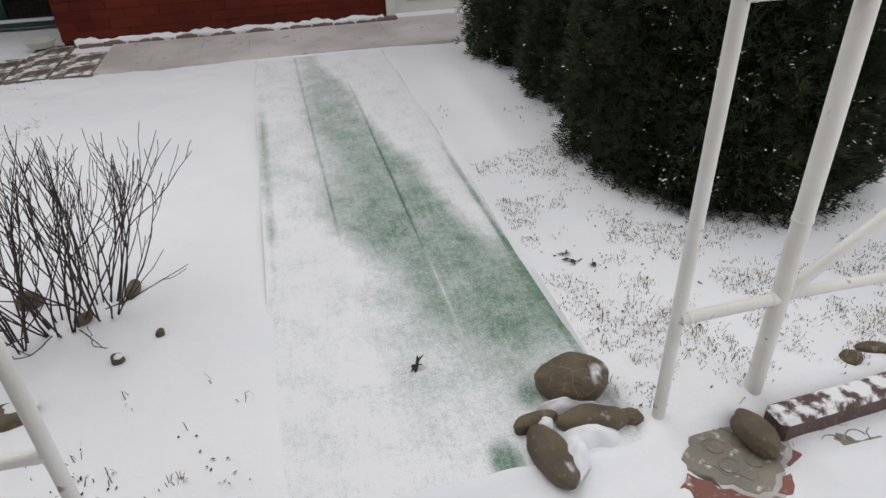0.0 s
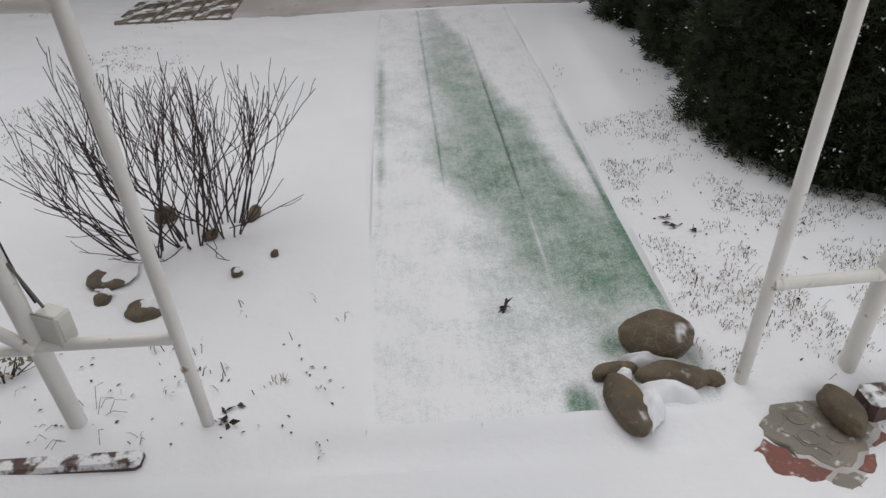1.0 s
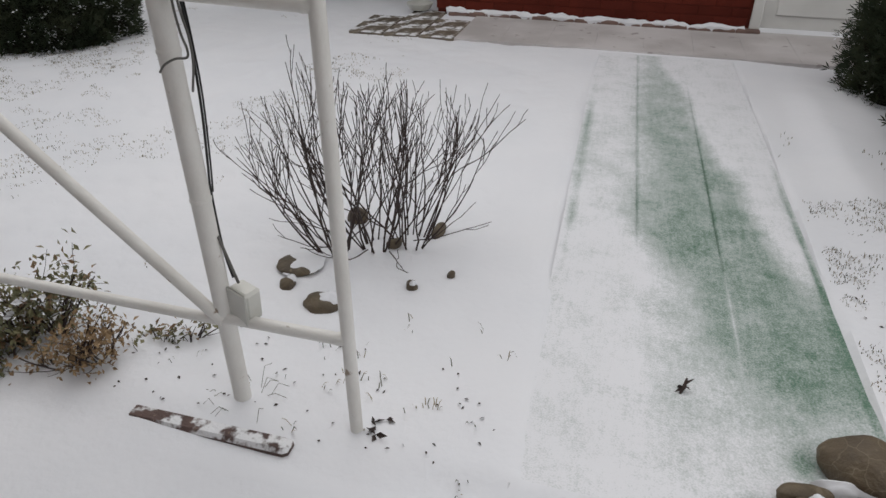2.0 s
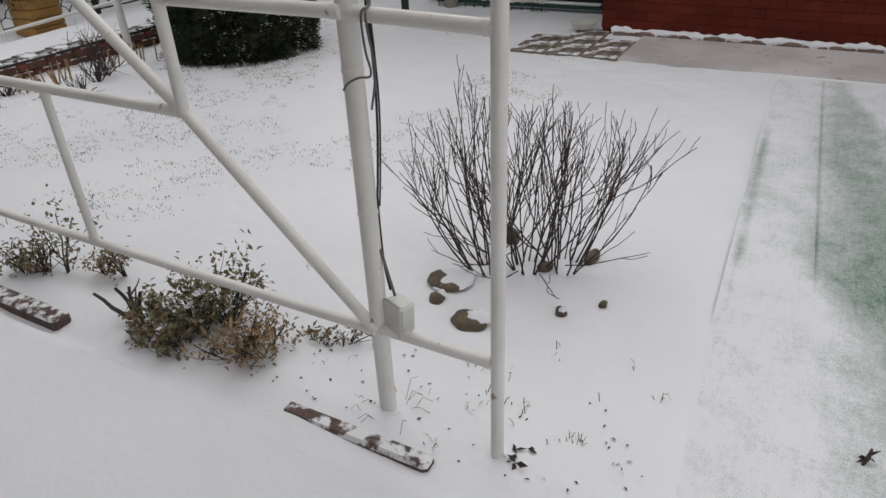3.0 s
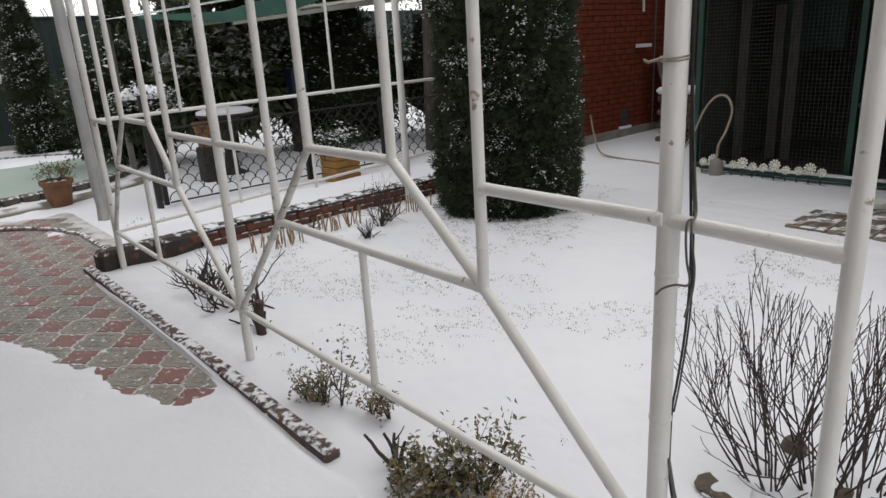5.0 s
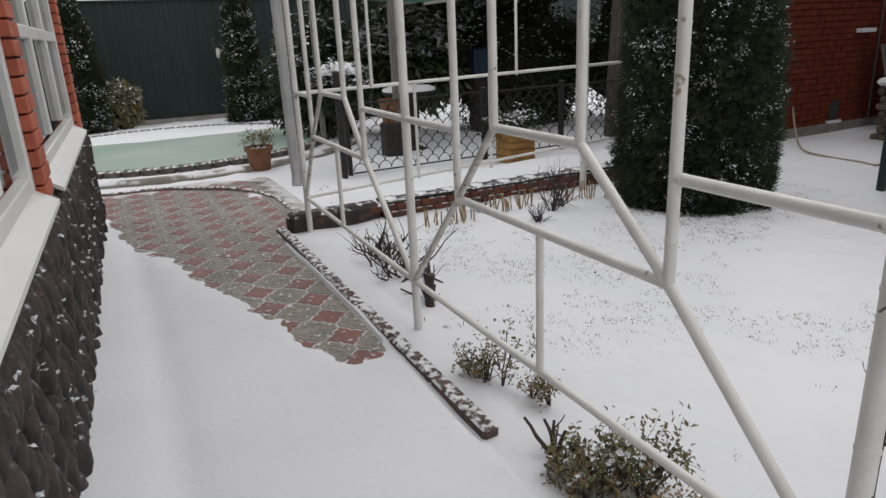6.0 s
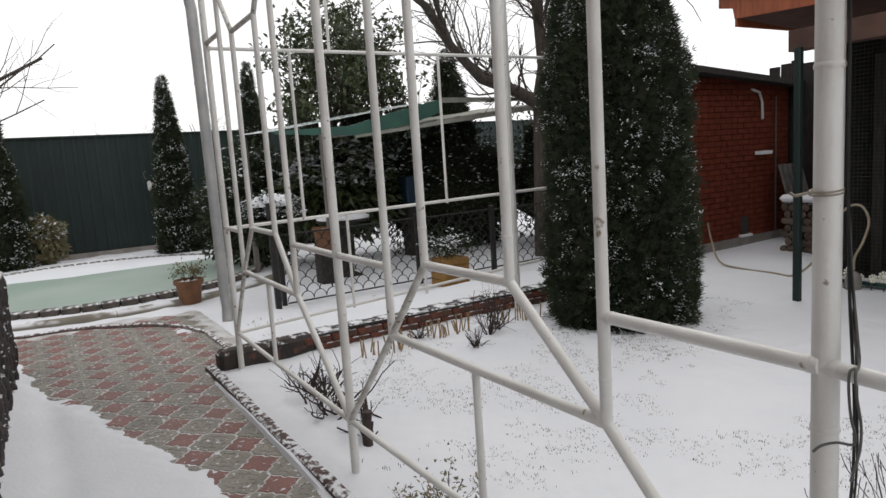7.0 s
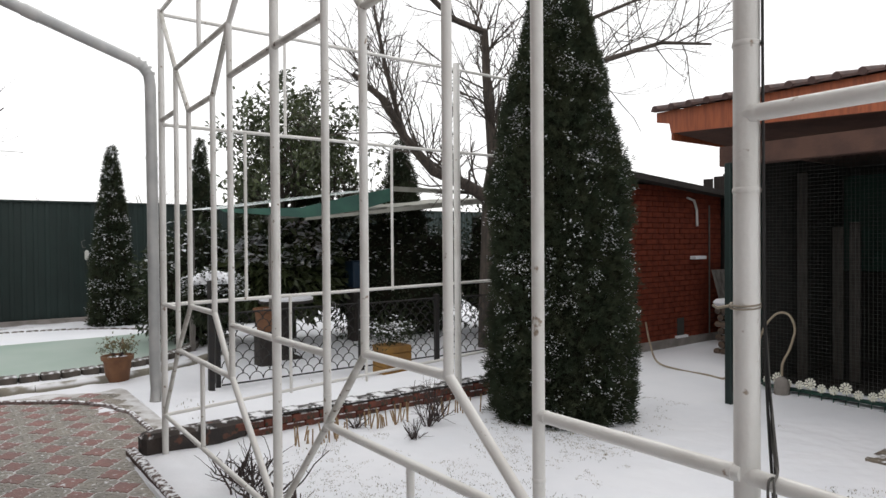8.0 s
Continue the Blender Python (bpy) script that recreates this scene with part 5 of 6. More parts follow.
# scalloped iron fence
iron = thing("iron_fence", (-6.4, 2, 0), "low black wrought-iron fence of scalloped arcs", "fence")
for y in (1.0, 2.81, 3.95, 5.1):
    part("post", Geo().box((-6.43, y - 0.03, -0.05), (-6.37, y + 0.03, 1.18 if y == 1.0 else 0.88), 0.006), BLACK, iron)
part("post", Geo().box((-6.53, 1.08, -0.05), (-6.48, 1.13, 0.85), 0.005), BLACK, iron)
for ya, yb in ((1.11, 2.79), (2.83, 3.93), (3.97, 5.08)):
    for z in (0.055, 0.82):
        part("rail", Geo().tube([(-6.4, ya, z), (-6.4, yb, z + 0.01)], 0.009, 6), BLACK, iron)
    n_a = int((yb - ya) / 0.14)
    step = (yb - ya) / n_a
    arc = Geo().tube([(0, math.cos(w) * step * 0.5, math.sin(w) * 0.085) for w in np.linspace(0, math.pi, 8)], 0.0055, 4, caps=False).mesh("scallop", BLACK)
    for row in range(9):
        off = step / 2 if row % 2 else 0.0
        for i in range(n_a - (1 if off else 0)):
            ob = part("scallop", arc, None, iron)
            ob.matrix_basis = pose(-6.4, ya + step * (i + 0.5) + off, 0.075 + row * 0.082)
            ob.matrix_parent_inverse = iron.matrix_basis.inverted()


def mass(name, at, radii, label, category, count, leaf, mt, seed, snow=0, core=0.78, parent=None, group="", stem=None, lump=0.25):
    """A rounded evergreen: short stem, a core coloured as inner shade, separate leaves over an uneven outline."""
    rs = rnd(seed)
    t = thing(name, (at[0], at[1], 0), label, category, group)
    d = rs.normal(size=(count, 3))
    d /= np.linalg.norm(d, axis=1, keepdims=True)
    k = np.array([1 + lump * noise.noise(Vector((p[0] * 2 + seed, p[1] * 2, p[2] * 2))) * 1.8 for p in d])
    pos = np.array(at) + d * np.array(radii) * (k * rs.uniform(0.72, 1.05, count))[:, None]
    keep = pos[:, 2] > 0.03
    g = Geo()
    leaves(g, pos[keep], (d + rs.normal(size=d.shape) * 0.6)[keep], leaf, leaf * 0.22, rs)
    part("foliage", g, mt, t, smooth=False)
    # dark filler ball: shade between the leaves, put in as colour
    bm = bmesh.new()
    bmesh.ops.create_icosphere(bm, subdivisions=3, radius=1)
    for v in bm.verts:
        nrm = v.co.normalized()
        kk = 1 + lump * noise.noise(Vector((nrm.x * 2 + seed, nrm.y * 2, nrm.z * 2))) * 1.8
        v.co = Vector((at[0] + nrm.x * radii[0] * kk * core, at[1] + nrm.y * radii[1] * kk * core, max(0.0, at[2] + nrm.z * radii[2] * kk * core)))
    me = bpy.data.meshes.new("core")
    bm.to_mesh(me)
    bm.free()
    me.materials.append(FOLIAGE_SHADE)
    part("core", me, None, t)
    part("stem", Geo().tube([(at[0], at[1], -0.05), (at[0], at[1], max(0.1, at[2]))], stem or 0.03, 7), BARK, t)
    if snow:
        q = np.where((d[:, 2] > 0.1) & keep)[0][:snow]
        g = Geo()
        leaves(g, pos[q] + np.array([0, 0, leaf * 0.15]), rs.normal(size=(len(q), 3)) * np.array([1, 1, 0.15]), leaf * 0.9, leaf * 0.3, rs, flat=0.2)
        tagged(part("snow", g, SNOW, t, "snow on the leaves", smooth=False), kind="stuff")
    return t


mass("topiary_ball", (-6.75, 1.14, 0.98), (0.30, 0.30, 0.26), "clipped round topiary under a cap of snow", "shrub", 2600, 0.055, THUJA, 81, snow=1400, stem=0.025)
capg = Geo().lathe([(0.25, 1.13), (0.22, 1.19), (0.15, 1.245), (0.05, 1.265)], 22, (-6.75, 1.14, 0.0), wob=lambda w, q: 1 + 0.13 * math.sin(4 * w) + 0.1 * math.sin(7 * w + 9 * q))
solo("snow_heap", capg, SNOW, "rounded snow heap resting on the clipped shrub", "snow")
# potted things
def pot(name, at, r, h, mt, label):
    t = thing(name, at, label, "planter")
    part("pot", Geo().lathe([(r * 0.68, 0), (r * 0.72, 0.01), (r * 0.9, h * 0.82), (r * 1.04, h * 0.84), (r * 1.06, h), (r * 0.95, h), (r * 0.9, h * 0.86), (0.02, h * 0.86)], 26, at), mt, t)
    part("snow", Geo().lathe([(r * 0.9, h * 0.87), (r * 0.7, h * 0.93), (r * 0.2, h * 0.95)], 16, at), SNOW, t, "snow in the pot")
    return t


p1 = pot("flower_pot", (-7.62, 0.32, 0.0), 0.165, 0.30, TERRA, "brown terracotta pot with a small snowy shrub")
g, gs, rs = Geo(), Geo(), rnd(83)
for i in range(12):
    w, tips = rs.uniform(0, 6.28), []
    limb(gs, (-7.62, 0.32, 0.24), (math.cos(w), math.sin(w), 1.2), 0.22, 0.004, rs, 1, 4, 0.3, tips=tips)
    for p, d in tips:
        leaves(g, np.array(p) + rs.normal(size=(7, 3)) * 0.02, rs.normal(size=(7, 3)), 0.045, 0.011, rs, k=0)
part("stems", gs, TWIG, p1)
part("leaves", g, [SHRUB], p1, smooth=False)
ochre = thing("wooden_planter", (-6.0, 2.95, 0.1), "ochre wooden box planter with a snowy twiggy plant", "planter")
for i in range(4):
    part("board", Geo().box((-6.17, 2.83, 0.02 + i * 0.085), (-5.83, 3.17, 0.10 + i * 0.085), 0.008), OCHRE, ochre)
g, rs = Geo(), rnd(84)
leaves(g, np.array([-6.0, 3.0, 0.5]) + rs.normal(size=(700, 3)) * np.array([0.12, 0.16, 0.09]), rs.normal(size=(700, 3)), 0.05, 0.010, rs)
part("foliage", g, THUJA, ochre, smooth=False)
g = Geo()
leaves(g, np.array([-6.0, 3.0, 0.56]) + rs.normal(size=(150, 3)) * np.array([0.12, 0.15, 0.05]), rs.normal(size=(150, 3)) * np.array([1, 1, 0.2]), 0.05, 0.014, rs)
tagged(part("snow", g, SNOW, ochre, "snow on the plant", smooth=False), kind="stuff")
pot("flower_pot", (-7.5, 2.04, 0.44), 0.15, 0.30, TERRA, "terracotta pot standing on a dark plinth")
solo("plinth_block", Geo().box((-7.62, 1.92, -0.02), (-7.38, 2.16, 0.44), 0.02), DARKWOOD, "dark block under the terracotta pot", "block")
table = thing("garden_table", (-7.8, 2.45, 0), "dark garden table with a snow-covered top", "table")
part("tabletop", Geo().lathe([(0.36, 0.76), (0.37, 0.78), (0.36, 0.80)], 28, (-7.8, 2.45, 0)), DARKWOOD, table)
part("snow", Geo().lathe([(0.36, 0.80), (0.36, 0.83), (0.28, 0.86), (0.05, 0.87)], 24, (-7.8, 2.45, 0)), SNOW, table, "snow on the table")
part("pedestal", Geo().lathe([(0.22, 0), (0.10, 0.06), (0.07, 0.3), (0.12, 0.7), (0.2, 0.76)], 18, (-7.8, 2.45, 0)), DARKWOOD, table)

# ---------------------------------------------------------------- pool and far fence
def ring(cx, cy, a, b, z, n_p=72):
    return [(cx + a * math.cos(w), cy + b * math.sin(w), z) for w in np.linspace(0, 2 * math.pi, n_p)]


pool = thing("pool", (-10.4, -0.5, 0), "oval garden pool with a pale green frozen surface", "pool")
g = Geo()
rr = ring(-10.4, -0.5, 2.2, 2.35, 0.06)[:-1]
g.add(rr, [tuple(range(len(rr)))])
part("ice", g, POOL, pool, "pale green ice", smooth=False)
cop = Geo().box((-0.07, -0.095, -0.06), (0.07, 0.095, 0.10), 0.015).mesh("coping_stone", mat("coping_stone", (0.12, 0.10, 0.085), (0.08, 0.07, 0.06), rough=0.9, scale=9, bump=0.4, vary=0.2, snow=0.47, snow_scale=7), False)
for i in range(72):
    w = 2 * math.pi * i / 72
    ob = part("coping_stone", cop, None, pool)
    ob.matrix_basis = pose(-10.4 + 2.25 * math.cos(w), -0.5 + 2.40 * math.sin(w), 0.0, 0, 0, math.degrees(w))
    ob.matrix_parent_inverse = pool.matrix_basis.inverted()
g = Geo()
g.tube(ring(-10.4, -0.5, 2.85, 2.9, 0.0, 60), 0.085, 10)
part("outer_step", g, mat("pale_step", (0.27, 0.25, 0.20), (0.2, 0.185, 0.15), rough=0.9, scale=4, bump=0.3, snow=0.48, snow_scale=3), pool, "low rounded concrete step")
# snow lying over the far half of the ice
g = Geo()
ys = np.linspace(-2.6, 1.7, 30)
g.grid(list(np.linspace(-13.2, -10.6, 24)), list(ys), lambda x, y: 0.04 + 0.045 * sm(-10.9 + 0.35 * fbm(x, y, 0.8, 2), -11.7, x) - 0.02 * sm(-11.5, -10.6, x))
solo("pool_snow", g, SNOW, "smooth snow over the far part of the pool", "snow")
# edge of the path paving: rounded kerb
solo("path_kerb", Geo().tube([(-7.25, -1.5, 0.0), (-7.22, -1.0, 0.0), (-7.1, -0.75, 0.005), (-6.75, -0.27, 0.01), (-6.4, -0.02, 0.005), (-5.95, 0.12, 0.0), (-5.2, 0.13, -0.005), (-4.8, 0.05, -0.01)], 0.03, 8), KERB, "rounded kerb where the path paving ends", "kerb", kind="structure")

fence = thing("metal_fence", (-14.4, 2, 0), "tall dark green corrugated metal fence", "fence")
g = Geo()
prof = []
for i in range(10):
    y0 = i * 0.2
    prof += [(0.0, y0), (0.0, y0 + 0.10), (0.022, y0 + 0.125), (0.022, y0 + 0.175)]
prof.append((0.0, 2.0))
vs = [(x, y, 0.0) for x, y in prof] + [(x, y, 2.40) for x, y in prof]
m_ = len(prof)
g.add(vs, [(i, i + 1, m_ + i + 1, m_ + i) for i in range(m_ - 1)])
sheet = g.mesh("sheet", FENCE, False)
for i in range(14):
    ob = part("sheet", sheet, None, fence)
    ob.matrix_basis = pose(-14.45, -11 + i * 2.0, 0)
    ob.matrix_parent_inverse = fence.matrix_basis.inverted()
part("top_rail", Geo().box((-14.47, -11, 2.39), (-14.40, 17, 2.43), 0.005), FENCE, fence)
part("base", Geo().box((-14.5, -11, -0.05), (-14.36, 17, 0.10), 0.01), CONCRETE, fence)
lampf = thing("wall_lamp", (-14.38, 1.0, 1.2), "small white lamp with a hanging lead on the fence", "lamp")
part("body", Geo().lathe([(0.02, 0), (0.04, 0.03), (0.04, 0.17), (0.015, 0.2)], 12, (-14.34, 1.02, 1.25)), BOX, lampf)
part("lead", Geo().tube([(-14.38, 1.02, 1.25), (-14.38, 1.1, 0.9), (-14.38, 1.22, 0.55)], 0.007, 6), GREYCABLE, lampf)
part("bracket", Geo().tube([(-14.40, 1.0, 1.65), (-14.36, 0.93, 1.62), (-14.34, 0.95, 1.5), (-14.34, 1.0, 1.5)], 0.007, 6), GREYCABLE, lampf)

cone = lambda h: (1 - h) ** 0.72 * (0.85 + 0.15 * min(1, h * 8))
column("thuja", (-12.8, 1.22, 0), 3.35, 0.44, "slender far thuja with snowy lower branches", 91, 6500, 0.10, 1300, cone, 0.14, "far conifers")
column("thuja", (-12.7, 2.80, 0), 3.6, 0.42, "slender tall thuja before the fence", 92, 5500, 0.10, 500, cone, 0.14, "far conifers")
column("thuja", (-12.6, 1.95, 0), 1.85, 0.42, "low snowy conifer between the taller ones", 93, 4200, 0.09, 1800, cone, 0.2, "far conifers")
column("thuja", (-13.3, -1.72, 0), 3.9, 0.55, "tall dark conifer beside the pool", 94, 8000, 0.11, 1100, cone, 0.14, "far conifers")
column("thuja", (-12.4, 3.7, 0), 3.0, 0.6, "dark broad conifer behind the topiary", 95, 6000, 0.11, 250, cone, 0.2, "far conifers")
mass("laurel_bush", (-13.4, -0.98, 0.50), (0.28, 0.29, 0.42), "variegated pale-leaved laurel bush by the fence", "shrub", 2600, 0.10, SHRUB, 96, snow=500)
mass("laurel_bush", (-9.3, 3.05, 1.15), (0.75, 0.95, 0.75), "glossy laurel with snow on its drooping leaves", "shrub", 3600, 0.19, LAUREL, 97, snow=1500)
mass("laurel_bush", (-10.0, 1.9, 0.9), (0.8, 0.8, 0.9), "dark evergreen bush behind the topiary", "shrub", 3600, 0.12, THUJA, 98, snow=350)
mass("dark_hedge", (-9.0, 5.0, 0.95), (0.8, 1.5, 1.15), "dense dark hedge under the canopy", "hedge", 6000, 0.09, THUJA, 99, snow=420)
mass("dark_hedge", (-8.2, 7.2, 1.1), (0.9, 1.6, 1.3), "dense dark hedge behind the tree", "hedge", 5000, 0.09, THUJA, 100, snow=420)
column("juniper", (-9.2, 5.2, 0), 3.35, 0.75, "dark juniper rising behind the canopy", 101, 6000, 0.10, 200, cone, 0.3)

# broadleaf evergreen behind the canopy
rs = rnd(103)
mag = thing("magnolia_tree", (-9.6, 3.3, 0), "evergreen magnolia tree with glossy leaves and gaps of sky", "tree")
gt, tips = Geo(), []
gt.tube([(-9.6, 3.3, -0.05), (-9.6, 3.3, 1.0), (-9.55, 3.35, 1.7)], [0.10, 0.085, 0.07], 9)
for d, ln in (((0.1, -0.9, 1.3), 1.5), ((0.0, -0.35, 1.5), 1.65), ((0.0, 0.2, 1.7), 1.95), ((-0.1, 0.75, 1.3), 1.7), ((0.3, 0.2, 1.2), 1.7), ((-0.3, -0.1, 1.3), 1.8), ((0.2, 1.1, 1.0), 1.6)):
    limb(gt, (-9.58, 3.33, 1.35), d, ln, 0.05, rs, 2, 7, 0.35, kids=(4, 6), up=0.3, tips=tips)
part("trunk", gt, BARK, mag)
g = Geo()
for p, d in tips:
    nn = 34
    q = np.array(p) + rs.normal(size=(nn, 3)) * 0.10
    leaves(g, q, rs.normal(size=(nn, 3)) + np.array([0, 0, 0.3]), 0.125, 0.027, rs)
part("crown", g, LAUREL, mag, smooth=False)

# ---------------------------------------------------------------- bare tree behind the thuja
rs = rnd(107)
tree = thing("bare_tree", (-6.8, 5.16, 0), "bare grey fruit tree with heavy pruned limbs", "tree")


def path_limb(g, pts, rad, twigs, tlen, up=0.25, spread=0.9):
    g.tube(pts, rad, 9, caps=False)
    for i in range(1, len(pts)):
        p0, p1 = Vector(pts[i - 1]), Vector(pts[i])
        for _ in range(twigs):
            t = rs.uniform(0, 1)
            q = Vector(rs.normal(size=3))
            limb(g, p0.lerp(p1, t), (p1 - p0).normalized() * 0.7 + q.normalized() * spread + Vector((0, 0, 0.3)), tlen * rs.uniform(0.5, 1.1), max(0.010, rad[i] * 0.24), rs, 2, 5, 0.4, kids=(3, 4), up=up)


g = Geo()
g.tube([(-6.8, 5.16, -0.1), (-6.82, 5.18, 0.8), (-6.8, 5.2, 1.6), (-6.8, 5.24, 2.3), (-6.79, 5.32, 2.75)], [0.14, 0.115, 0.11, 0.12, 0.10], 12)
part("trunk", g, BARK, tree)
for pts, rad, tw, tl in (
        (((-6.8, 5.2, 2.2), (-6.75, 4.75, 2.38), (-6.8, 4.2, 2.55), (-6.85, 3.75, 3.0), (-6.85, 3.45, 3.45), (-6.8, 2.95, 3.72)), (0.10, 0.085, 0.07, 0.06, 0.05, 0.03), 8, 1.2),
        (((-6.79, 5.3, 2.7), (-6.8, 5.25, 3.3), (-6.8, 5.18, 4.0), (-6.8, 5.15, 4.65), (-6.85, 4.6, 4.75), (-6.9, 3.9, 5.2)), (0.09, 0.075, 0.065, 0.06, 0.045, 0.03), 8, 1.2),
        (((-6.79, 5.32, 2.7), (-6.6, 5.8, 3.25), (-6.4, 6.1, 3.9), (-6.0, 6.8, 4.3), (-5.5, 7.6, 4.6), (-5.1, 8.3, 4.6)), (0.10, 0.08, 0.065, 0.045, 0.03, 0.018), 9, 1.35),
        (((-6.79, 5.3, 2.9), (-6.7, 5.6, 3.5), (-6.3, 6.6, 4.9), (-5.7, 7.6, 5.4)), (0.07, 0.055, 0.035, 0.02), 9, 1.35),
        (((-6.85, 3.75, 3.0), (-6.9, 3.5, 3.9), (-6.9, 3.3, 4.8)), (0.04, 0.03, 0.016), 8, 1.0)):
    g = Geo()
    path_limb(g, pts, list(rad), tw, tl)
    part("limb", g, BARK, tree)
# lesser bare trees: one beyond the house corner, some beyond the fence
def bare_tree(at, h, seed, label, r=0.05, kids=(3, 4)):
    global rs
    rs = rnd(seed)
    t = thing("bare_tree", at, label, "tree")
    g = Geo().tube([(at[0], at[1], -0.05), (at[0], at[1], h * 0.3)], [r * 1.3, r], 8)
    for _ in range(6):
        w = rs.uniform(0, 6.28)
        limb(g, (at[0], at[1], h * rs.uniform(0.22, 0.3)), (math.cos(w) * 0.8, math.sin(w) * 0.8, 1.0), h * 0.6, r * 0.6, rs, 3, 5, 0.35, kids=kids, up=0.2)
    part("trunk", g, BARK, t)


bare_tree((-11.0, -3.0, 0), 5.2, 111, "bare tree whose branches reach past the house corner", 0.07)
bare_tree((-17.0, 0.6, 0), 3.3, 112, "thin bare tree beyond the fence", 0.03)
bare_tree((-17.5, 3.6, 0), 3.6, 113, "thin bare tree beyond the fence", 0.03)
bare_tree((-12.0, 16.0, 0), 4.2, 114, "bare tree far behind the shed", 0.04)

# ---------------------------------------------------------------- canopy over the sitting place
can = thing("garden_canopy", (-7.8, 3.6, 0), "low garden canopy with green sheet and pale slatted edge", "canopy")


def slab(poly, x0, x1):
    """A flat polygon of (y, z) given thickness along x."""
    nn = len(poly)
    vs = [(x0, y, z) for y, z in poly] + [(x1, y, z) for y, z in poly]
    return Geo().add(vs, [tuple(range(nn)), tuple(range(nn, 2 * nn))[::-1]] + [(i, nn + i, nn + (i + 1) % nn, (i + 1) % nn) for i in range(nn)])


part("green_sheet", slab([(1.45, 1.99), (1.5, 1.955), (2.6, 1.90), (3.4, 2.02), (3.95, 2.18), (3.9, 2.345), (3.2, 2.20), (2.5, 2.03)], -7.46, -7.42), CANOPY, can)
part("sheet_top", Geo().add([(-7.44, 1.45, 1.99), (-7.44, 3.9, 2.345), (-9.2, 3.9, 2.40), (-9.2, 1.45, 2.04)], [(0, 1, 2, 3)]), CANOPY, can)
part("edge_board", slab([(2.55, 1.865), (5.9, 2.20), (5.9, 2.29), (2.55, 1.90)], -7.41, -7.37), SLATS, can, "pale weathered edge board")
part("upper_board", slab([(3.92, 2.30), (5.9, 2.31), (5.9, 2.36), (3.92, 2.37)], -7.41, -7.37), SLATS, can)
g = Geo()
for i in range(9):
    y = 2.7 + i * 0.38
    z = 1.90 + (y - 2.55) * 0.1
    g.box((-9.2, y, z + 0.01), (-7.43, y + 0.06, z + 0.05), 0.004)
    part("slat", g, SLATS, can)
    g = Geo()
part("underside", Geo().add([(-7.45, 2.55, 1.93), (-7.45, 5.9, 2.28), (-9.3, 5.9, 2.35), (-9.3, 2.55, 2.0)], [(0, 1, 2, 3)]), SLATS, can)
for y in (2.10, 5.7):
    part("post", Geo().box((-7.46, y - 0.035, -0.05), (-7.39, y + 0.035, 1.93 if y < 3 else 2.25), 0.006), GREYWOOD, can)
for y in (1.6, 5.7):
    part("post", Geo().box((-9.2, y - 0.035, -0.05), (-9.13, y + 0.035, 2.02), 0.006), GREYWOOD, can)
crate = thing("blue_crate", (-8.6, 4.0, 0), "dark blue plastic crate on a stand under the canopy", "crate")
part("stand", Geo().box((-8.73, 3.87, 0.0), (-8.47, 4.10, 0.86), 0.02), DARKWOOD, crate, "dark stand")
part("crate", Geo().box((-8.75, 3.85, 0.86), (-8.45, 4.12, 1.28), 0.02), BLUE, crate)

# ---------------------------------------------------------------- brick shed
SX = -5.1
shed = thing("brick_shed", (SX, 7.4, 0), "red brick shed with a dark flat roof", "shed")
part("wall", Geo().box((-7.1, 5.9, 0), (SX - 0.02, 8.55, 2.36)), MORTAR, shed)
g = Geo()
for row in range(29):
    z = 0.13 + row * 0.077
    y = 5.9 - (0.13 if row % 2 else 0)
    while y < 8.55:
        a, c = max(y, 5.9), min(y + 0.25, 8.55)
        if c - a > 0.05:
            g.box((SX - 0.03, a, z), (SX + 0.004 * random.random(), c, z + 0.067), 0.004)
        y += 0.26
tagged(part("brickwork", g, SHED_BRICK, shed), kind="stuff")
part("footing", Geo().box((-7.1, 5.88, -0.05), (SX + 0.03, 8.58, 0.13), 0.01), CONCRETE, shed)
part("roof", Geo().add([(SX + 0.22, 5.7, 2.52), (SX + 0.22, 9.0, 2.27), (-7.3, 9.0, 2.37), (-7.3, 5.7, 2.58), (SX + 0.22, 5.7, 2.44), (SX + 0.22, 9.0, 2.19), (-7.3, 9.0, 2.29), (-7.3, 5.7, 2.50)],
                       [(0, 1, 2, 3), (7, 6, 5, 4), (0, 4, 5, 1), (1, 5, 6, 2), (2, 6, 7, 3), (3, 7, 4, 0)]), DARKWOOD, shed)
part("bent_pipe", Geo().tube([(SX + 0.02, 7.62, 2.20), (SX + 0.03, 7.78, 2.16), (SX + 0.03, 7.85, 2.02), (SX + 0.03, 7.86, 1.78)], 0.018, 8), PVC, shed, "bent white conduit")
part("conduit", Geo().tube([(SX + 0.02, 8.2, 2.1), (SX + 0.02, 8.2, 0.1)], 0.012, 6), GREYCABLE, shed)
# the opening is a solid block, its inner shade given by dark colour
vent = part("vent", Geo().box((SX - 0.05, 7.38, 0.16), (SX + 0.012, 7.55, 0.42), 0.005), INSIDE_SHADE, shed, "small dark vent opening")
part("ledge", Geo().box((SX - 0.02, 7.33, 0.13), (SX + 0.05, 7.60, 0.165), 0.006), SNOW, shed)
part("shelf", Geo().box((SX - 0.01, 7.72, 1.28), (SX + 0.10, 8.0, 1.33), 0.006), SNOW, shed)
